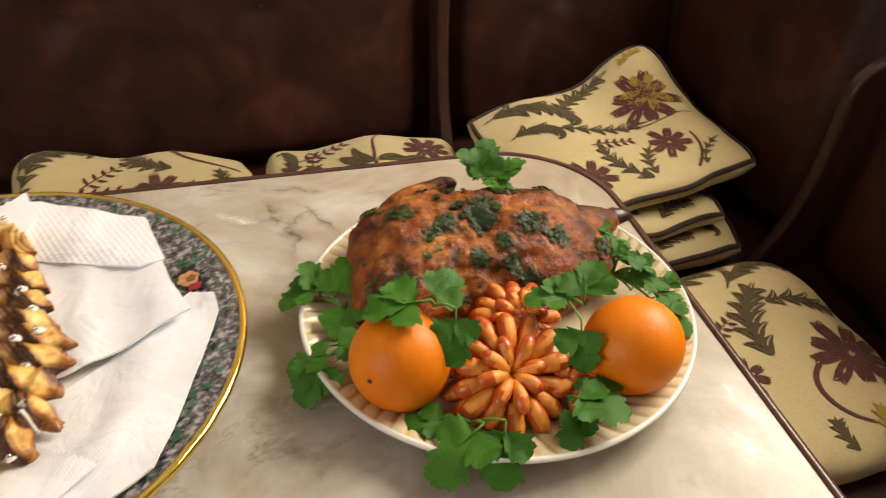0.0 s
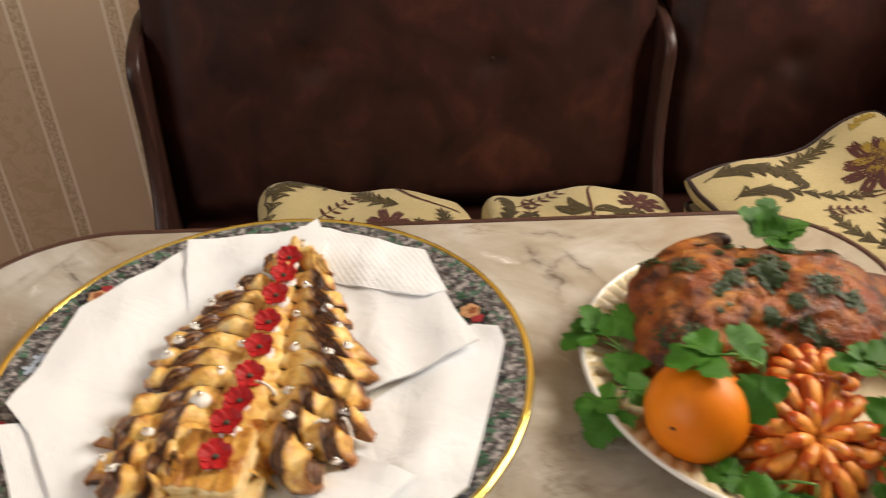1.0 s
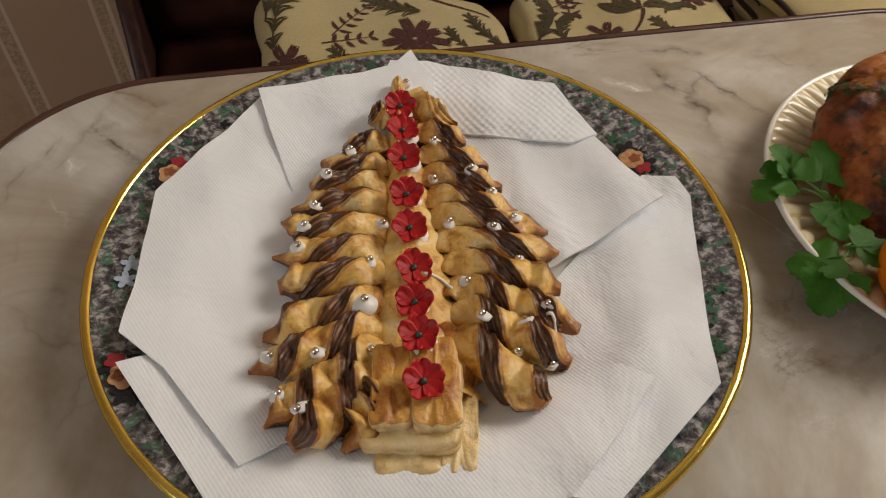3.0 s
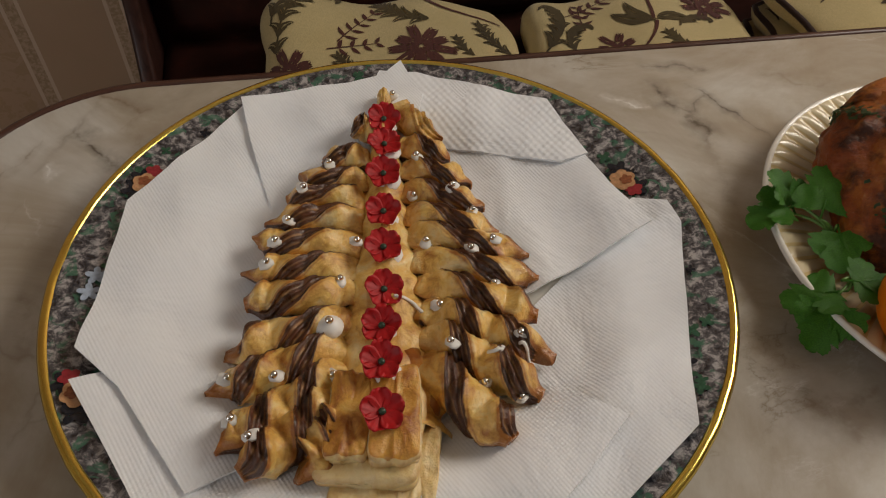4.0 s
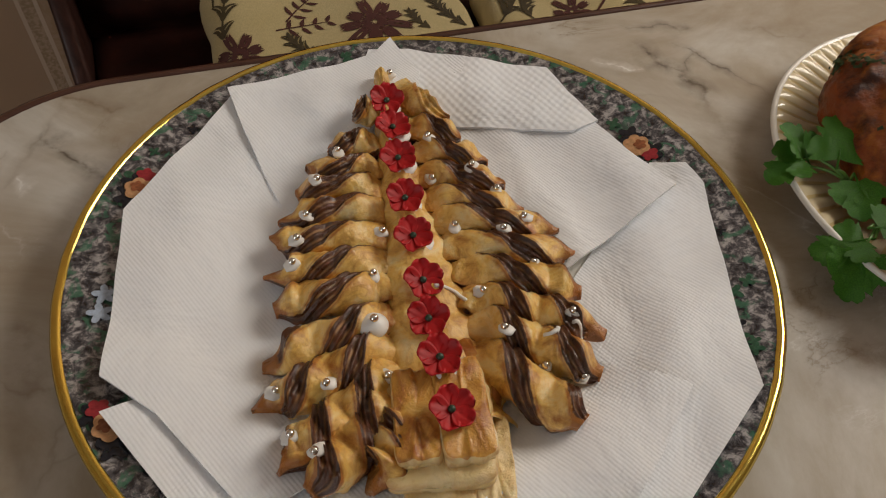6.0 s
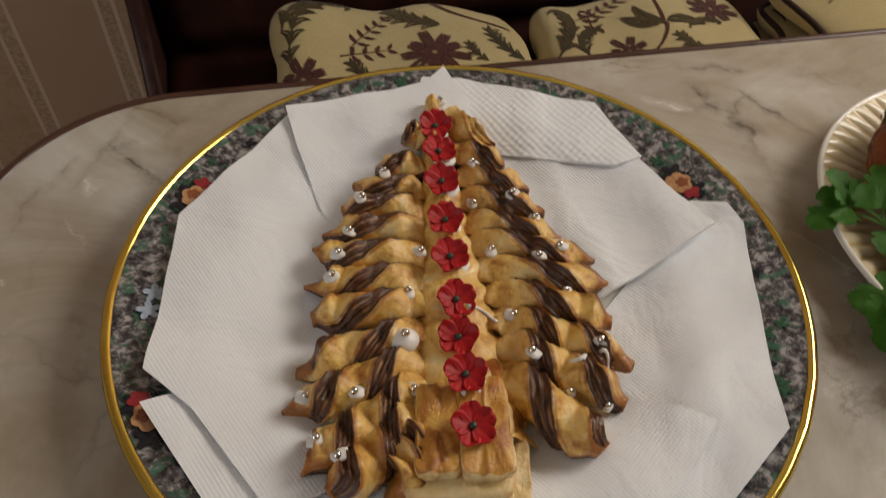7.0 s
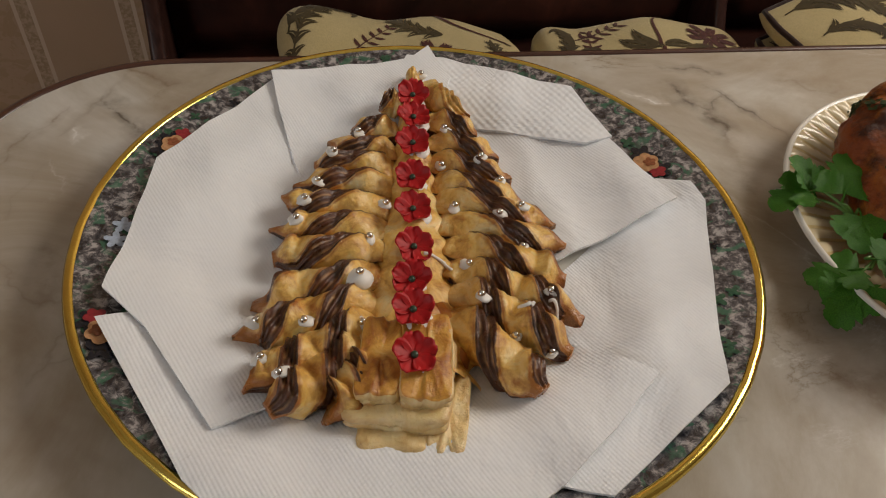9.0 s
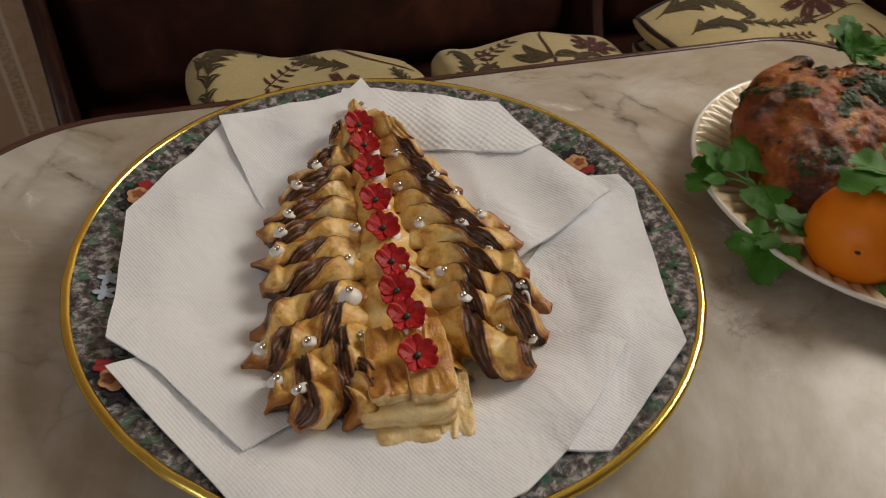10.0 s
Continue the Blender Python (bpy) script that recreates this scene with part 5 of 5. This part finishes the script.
def build_chicken():
    c = root("roast_chicken", (0.53, 0.835, TOP + 0.010), "glossy roast chicken coated with chopped herbs", "chicken")
    z = TOP + 0.010
    blobs = [((0.525, 0.838, z + 0.032), (0.082, 0.060, 0.040), 0), ((0.478, 0.832, z + 0.036), (0.052, 0.052, 0.037), 20), ((0.566, 0.828, z + 0.040), (0.046, 0.050, 0.035), -10),
             ((0.452, 0.800, z + 0.026), (0.038, 0.034, 0.029), 30), ((0.562, 0.795, z + 0.028), (0.042, 0.030, 0.030), -15), ((0.510, 0.798, z + 0.024), (0.042, 0.030, 0.026), 0),
             ((0.470, 0.872, z + 0.044), (0.043, 0.020, 0.020), 35), ((0.590, 0.842, z + 0.036), (0.032, 0.030, 0.024), 10), ((0.598, 0.812, z + 0.026), (0.036, 0.032, 0.028), 0)]
    skin = sdf_mesh((0.520, 0.832, z + 0.030), blobs, 260, 150, blend=0.0065, wob=0.0052)
    skin.normal_update()
    pts = [(v.co.copy(), v.normal.copy()) for v in skin.verts]
    body = part("body", skin, ROAST, c)
    leg = bezier([(0.470, 0.878, z + 0.044), (0.488, 0.893, z + 0.052), (0.508, 0.900, z + 0.055), (0.518, 0.902, z + 0.057)], 8)
    part("drumstick", tube(leg, [0.021, 0.020, 0.018, 0.0155, 0.013, 0.011, 0.0095, 0.0088, 0.006], 14), ROAST, c)
    part("charred_bone", ball((0.517, 0.902, z + 0.057), 0.0085, (1.2, 0.9, 0.9), 14, wob=0.35, freq=120), BONE, c, "charred leg end")
    wing = bezier([(0.600, 0.835, z + 0.040), (0.625, 0.838, z + 0.040), (0.645, 0.842, z + 0.034), (0.663, 0.850, z + 0.036)], 8)
    part("wing", tube(wing, [0.024, 0.024, 0.022, 0.020, 0.018, 0.0155, 0.012, 0.008, 0.003], 18, flat=0.8), ROAST, c, "browned wing with a charred tip")
    part("charred_wing_tip", ball((0.655, 0.846, z + 0.036), 0.0105, (1.6, 0.8, 0.8), 14, wob=0.4, freq=120), BONE, c, "charred wing tip")
    # chopped herbs in patches on the skin
    rng = random.Random(11)
    up = [(p, n) for p, n in pts if p.z > z + 0.035 and n.z > 0.1]
    bm = bmesh.new()
    spots = []
    while len(spots) < 24:
        p0, n0 = up[rng.randrange(len(up))]
        if all((p0 - q).length > 0.017 for q in spots):
            spots.append(p0)
    for p0 in spots + [up[rng.randrange(len(up))][0] for _ in range(45)]:
        rad = rng.uniform(0.006, 0.015) if p0 in spots else rng.uniform(0.002, 0.004)
        near = [(p, n) for p, n in up if (p - p0).length < rad]
        for q in range(min(420, int(len(near) * 1.5))):
            p, n = near[rng.randrange(len(near))]
            if (p - p0).length > rad * rng.uniform(0.05, 1.0):
                continue
            s = rng.uniform(0.0010, 0.0024)
            t = Vector((rng.uniform(-1, 1), rng.uniform(-1, 1), rng.uniform(-1, 1))).cross(n).normalized()
            b = n.cross(t)
            o = p + n * rng.uniform(0.0003, 0.0016) + t * rng.uniform(-0.001, 0.001)
            vs = [bm.verts.new(o + t * s * x + b * s * y + n * h) for x, y, h in ((-1, -0.5, 0), (1, -0.6, 0.0005), (0.9, 0.6, 0.0009), (-0.8, 0.5, 0.0004))]
            bm.faces.new(vs)
    herbs = part("herb_coating", bm, HERB, c, "dark green chopped herbs", smooth=False)
    herbs["kind"] = "stuff"


build_chicken()


def build_orange(p, r, turn):
    def f(u, v):
        a, b = 2 * math.pi * u, math.pi * v
        d = Vector((math.sin(b) * math.cos(a), math.sin(b) * math.sin(a), math.cos(b) * 0.96))
        q = r * (1 + 0.006 * noise.noise(d * 2.5 + Vector(p) * 10))
        q -= r * 0.05 * math.exp(-(b / 0.10) ** 2)
        return Vector(p) + (turn @ (d * q))

    bm = surface(f, 48, 28, True, False)
    bmesh.ops.remove_doubles(bm, verts=bm.verts, dist=1e-5)
    bmesh.ops.recalc_face_normals(bm, faces=bm.faces)
    o = root("orange", (p[0], p[1], p[2] - r), "whole ripe orange resting on the dish", "orange", "oranges on the dish")
    part("peel", bm, PEEL, o)
    part("stem_button", ball(Vector(p) + turn @ Vector((0, 0, r * 0.918)), 0.0022, (1, 1, 0.6), 8, wob=0.3, freq=300), BONE, o, "small dark stem scar")


build_orange((0.432, 0.728, TOP + 0.0475), 0.0358, Euler((radians(78), 0, radians(-52))).to_matrix())
build_orange((0.594, 0.697, TOP + 0.0490), 0.0362, Euler((radians(140), 0.3, radians(40))).to_matrix())


def cut_flower(c, r, rows, seed, tilt):
    """A cut and fried flower: rings of plump fingers spreading from the centre."""
    rng = random.Random(seed)
    thing = root("cut_vegetable_flower", (c[0], c[1], c[2] - r * 0.45), "orange-red fried flower cut into plump fingers", "garnish", "cut flowers on the dish")
    turn = Euler([radians(a) for a in tilt]).to_matrix()
    for n, elev, long, wide in rows:
        for k in range(n):
            a = 2 * math.pi * (k + rng.uniform(-0.12, 0.12)) / n
            e = radians(elev + rng.uniform(-6, 6))
            d = Vector((math.cos(a) * math.cos(e), math.sin(a) * math.cos(e), math.sin(e)))
            up = Vector((-math.cos(a) * math.sin(e), -math.sin(a) * math.sin(e), math.cos(e)))
            L = r * long * rng.uniform(0.9, 1.08)
            path = [Vector(c) + turn @ (d * L * t + up * r * 0.20 * math.sin(math.pi * t) * 0.9) for t in (0.15, 0.3, 0.45, 0.6, 0.75, 0.88, 0.96, 1.0)]
            bm = tube(path, [r * wide * q for q in (0.45, 0.6, 0.75, 0.9, 1.0, 0.9, 0.62, 0.25)], 10)
            for f in bm.faces:
                f.material_index = 0 if f.normal.dot(turn @ up) < 0.74 + 0.40 * noise.noise(f.calc_center_median() * 140) else 1
            part("finger", bm, [SAUSAGE, INSIDE], thing)


cut_flower((0.503, 0.703, TOP + 0.036), 0.044, ((16, -16, 1.06, 0.178), (14, 8, 1.0, 0.160), (8, 38, 0.74, 0.13)), 3, (34, -4, 0))
cut_flower((0.522, 0.742, TOP + 0.046), 0.034, ((13, 0, 1.0, 0.18), (10, 32, 0.80, 0.15), (5, 60, 0.5, 0.12)), 5, (28, 6, 0))
cut_flower((0.553, 0.690, TOP + 0.030), 0.026, ((9, 4, 1.0, 0.24), (6, 42, 0.7, 0.19)), 7, (14, 8, 0))


# ---- parsley ----
def leaf_mesh(size, seed):
    """A flat parsley leaf: three broad, lobed and toothed leaflets on one stalk; its base at the origin, along +x."""
    rng = random.Random(seed)
    bm = bmesh.new()
    droop, fold = rng.uniform(0.05, 0.30), rng.uniform(-0.10, 0.25)
    for turn, long, start, spread in ((0, 0.66, 0.32, 0.50), (58, 0.52, 0.22, 0.52), (-58, 0.52, 0.22, 0.52)):
        a = radians(turn + rng.uniform(-12, 12))
        long *= rng.uniform(0.9, 1.12)
        ahead, across = Vector((math.cos(a), math.sin(a))), Vector((-math.sin(a), math.cos(a)))
        lobes, phase, cup, bend = rng.uniform(2.4, 3.1), rng.uniform(0, 0.4), rng.uniform(-0.2, 0.5), rng.uniform(-0.2, 0.35)
        nt, rows = 30, []
        for k in range(nt + 1):
            t = k / nt
            row = []
            for s in (-1.0, -0.66, -0.33, 0.0, 0.33, 0.66, 1.0):
                lobe = (t * lobes + phase + 0.15 * (s > 0)) % 1.0
                tooth = (t * lobes * 3 + phase) % 1.0
                half = long * spread * math.sin(math.pi * min(1.0, 0.04 + t * 0.94)) ** 0.75 * (0.60 + 0.42 * lobe ** 0.7 + 0.10 * tooth)
                p = Vector((start, 0.0)) + ahead * (t * long + 0.35 * half * abs(s) - 0.02) + across * half * s
                z = cup * abs(s) * half * 0.6 - bend * t * t * long * 0.5 + fold * abs(p.y) * 0.5 - droop * p.x * p.x + 0.012 * math.sin(9 * t + seed + 2 * s)
                row.append(bm.verts.new(Vector((p.x, p.y, z)) * size))
            rows.append(row)
        for r0, r1 in zip(rows, rows[1:]):
            for j in range(6):
                bm.faces.new((r0[j], r1[j], r1[j + 1], r0[j + 1]))
    tube([Vector((0, 0, 0)), Vector((0.18, 0, 0.004)) * size, Vector((0.36, 0, -droop * 0.12)) * size], [0.022 * size, 0.02 * size, 0.012 * size], 5, bm=bm)
    bmesh.ops.remove_doubles(bm, verts=bm.verts, dist=1e-5)
    return bm


LEAF_MESHES = []
for k in range(5):
    bm = leaf_mesh(1.0, k + 1)
    me = bpy.data.meshes.new("leaf")
    bm.to_mesh(me)
    bm.free()
    me.materials.append(LEAFY)
    me.polygons.foreach_set("use_smooth", [True] * len(me.polygons))
    LEAF_MESHES.append(me)


def sprig(base, leaves, label):
    """A parsley sprig: stalks from base to leaves given by (x, y, z) of their middle, heading, pitch, roll and length."""
    b = Vector(base)
    thing = root("parsley_sprig", base, label, "parsley", "parsley on the dish")
    for k, (x, y, z, yaw, pitch, roll, size) in enumerate(leaves):
        turn = Euler((radians(roll), radians(-pitch), radians(yaw)), "XYZ").to_matrix()
        p = Vector((x, y, TOP + z)) - turn @ Vector((0.5 * size, 0, 0))
        mid = (p + b) / 2 + Vector((0, 0, 0.005))
        part("stalk", tube(bezier([b, mid, p], 6), [0.0013, 0.0012, 0.0012, 0.0011, 0.001, 0.0009, 0.0008], 6), STALK, thing)
        leaf = new("leaf", LEAF_MESHES[(k * 2 + int(x * 1000)) % 5])
        leaf.parent = thing
        leaf.matrix_basis = Matrix.Translation(p - b) @ turn.to_4x4() @ Matrix.Scale(size * 0.84, 4)


def build_parsley():
    z = TOP
    sprig((0.552, 0.890, z + 0.070), [(0.540, 0.904, 0.088, 125, 46, 0, 0.046), (0.557, 0.908, 0.089, 70, 55, 10, 0.040), (0.572, 0.900, 0.084, 22, 30, -14, 0.048),
                                      (0.560, 0.884, 0.078, -48, 8, 0, 0.034), (0.547, 0.897, 0.092, 95, 62, 0, 0.040)], "fresh parsley tuft on top of the chicken")
    sprig((0.412, 0.815, z + 0.026), [(0.375, 0.836, 0.030, 182, -8, 0, 0.044), (0.393, 0.852, 0.038, 98, 30, 10, 0.042), (0.415, 0.838, 0.046, 55, 32, -12, 0.046), (0.405, 0.795, 0.034, 250, 0, 15, 0.044)], "fresh parsley sprig over the dish rim")
    sprig((0.408, 0.780, z + 0.024), [(0.374, 0.774, 0.027, 165, -8, 0, 0.042), (0.374, 0.750, 0.020, 232, -22, 0, 0.048), (0.412, 0.768, 0.036, -20, 10, 0, 0.042)], "fresh parsley sprig over the dish rim")
    sprig((0.462, 0.752, z + 0.075), [(0.428, 0.752, 0.082, 172, -4, 0, 0.058), (0.478, 0.768, 0.078, 25, 6, 20, 0.046), (0.468, 0.722, 0.066, 252, -38, 0, 0.046)], "fresh parsley sprig lying over an orange")
    sprig((0.556, 0.746, z + 0.066), [(0.540, 0.744, 0.072, 158, 2, 0, 0.046), (0.574, 0.748, 0.084, 62, 30, -10, 0.050), (0.551, 0.700, 0.056, 252, -42, 12, 0.044)], "fresh parsley sprig between chicken and orange")
    sprig((0.470, 0.688, z + 0.024), [(0.449, 0.664, 0.032, 205, -10, 0, 0.056), (0.480, 0.652, 0.026, 250, -28, 0, 0.052), (0.438, 0.696, 0.026, 175, 0, 0, 0.042)], "fresh parsley sprig hanging over the dish front")
    sprig((0.542, 0.678, z + 0.026), [(0.552, 0.664, 0.046, -40, 12, 0, 0.050), (0.530, 0.658, 0.032, 225, -10, 0, 0.036), (0.560, 0.680, 0.040, 10, 20, 0, 0.036)], "fresh parsley sprig beside the orange")
    rng = random.Random(8)
    many = []
    for k in range(15):
        a = rng.uniform(0, 1)
        many.append((lerp(0.628, 0.660, a) + rng.uniform(-0.008, 0.008), lerp(0.838, 0.758, a) + rng.uniform(-0.01, 0.01), lerp(0.046, 0.040, a) + rng.uniform(-0.006, 0.006), rng.uniform(0, 360), rng.uniform(0, 45), rng.uniform(-20, 20), rng.uniform(0.022, 0.032)))
    sprig((0.635, 0.807, z + 0.020), many, "bushy fresh parsley sprig beside the chicken wing")
    sprig((0.638, 0.747, z + 0.024), [(0.655, 0.745, 0.038, 20, 0, 0, 0.034), (0.652, 0.728, 0.034, -40, -20, 0, 0.032)], "fresh parsley leaves behind the orange")


build_parsley()


# the food sits towards the back of the dish
for thing in list(scene.objects):
    if thing.parent is None and thing.name.split(".")[0] in ("roast_chicken", "orange", "cut_vegetable_flower"):
        thing.location += Vector((0.003, 0.012, -0.006))
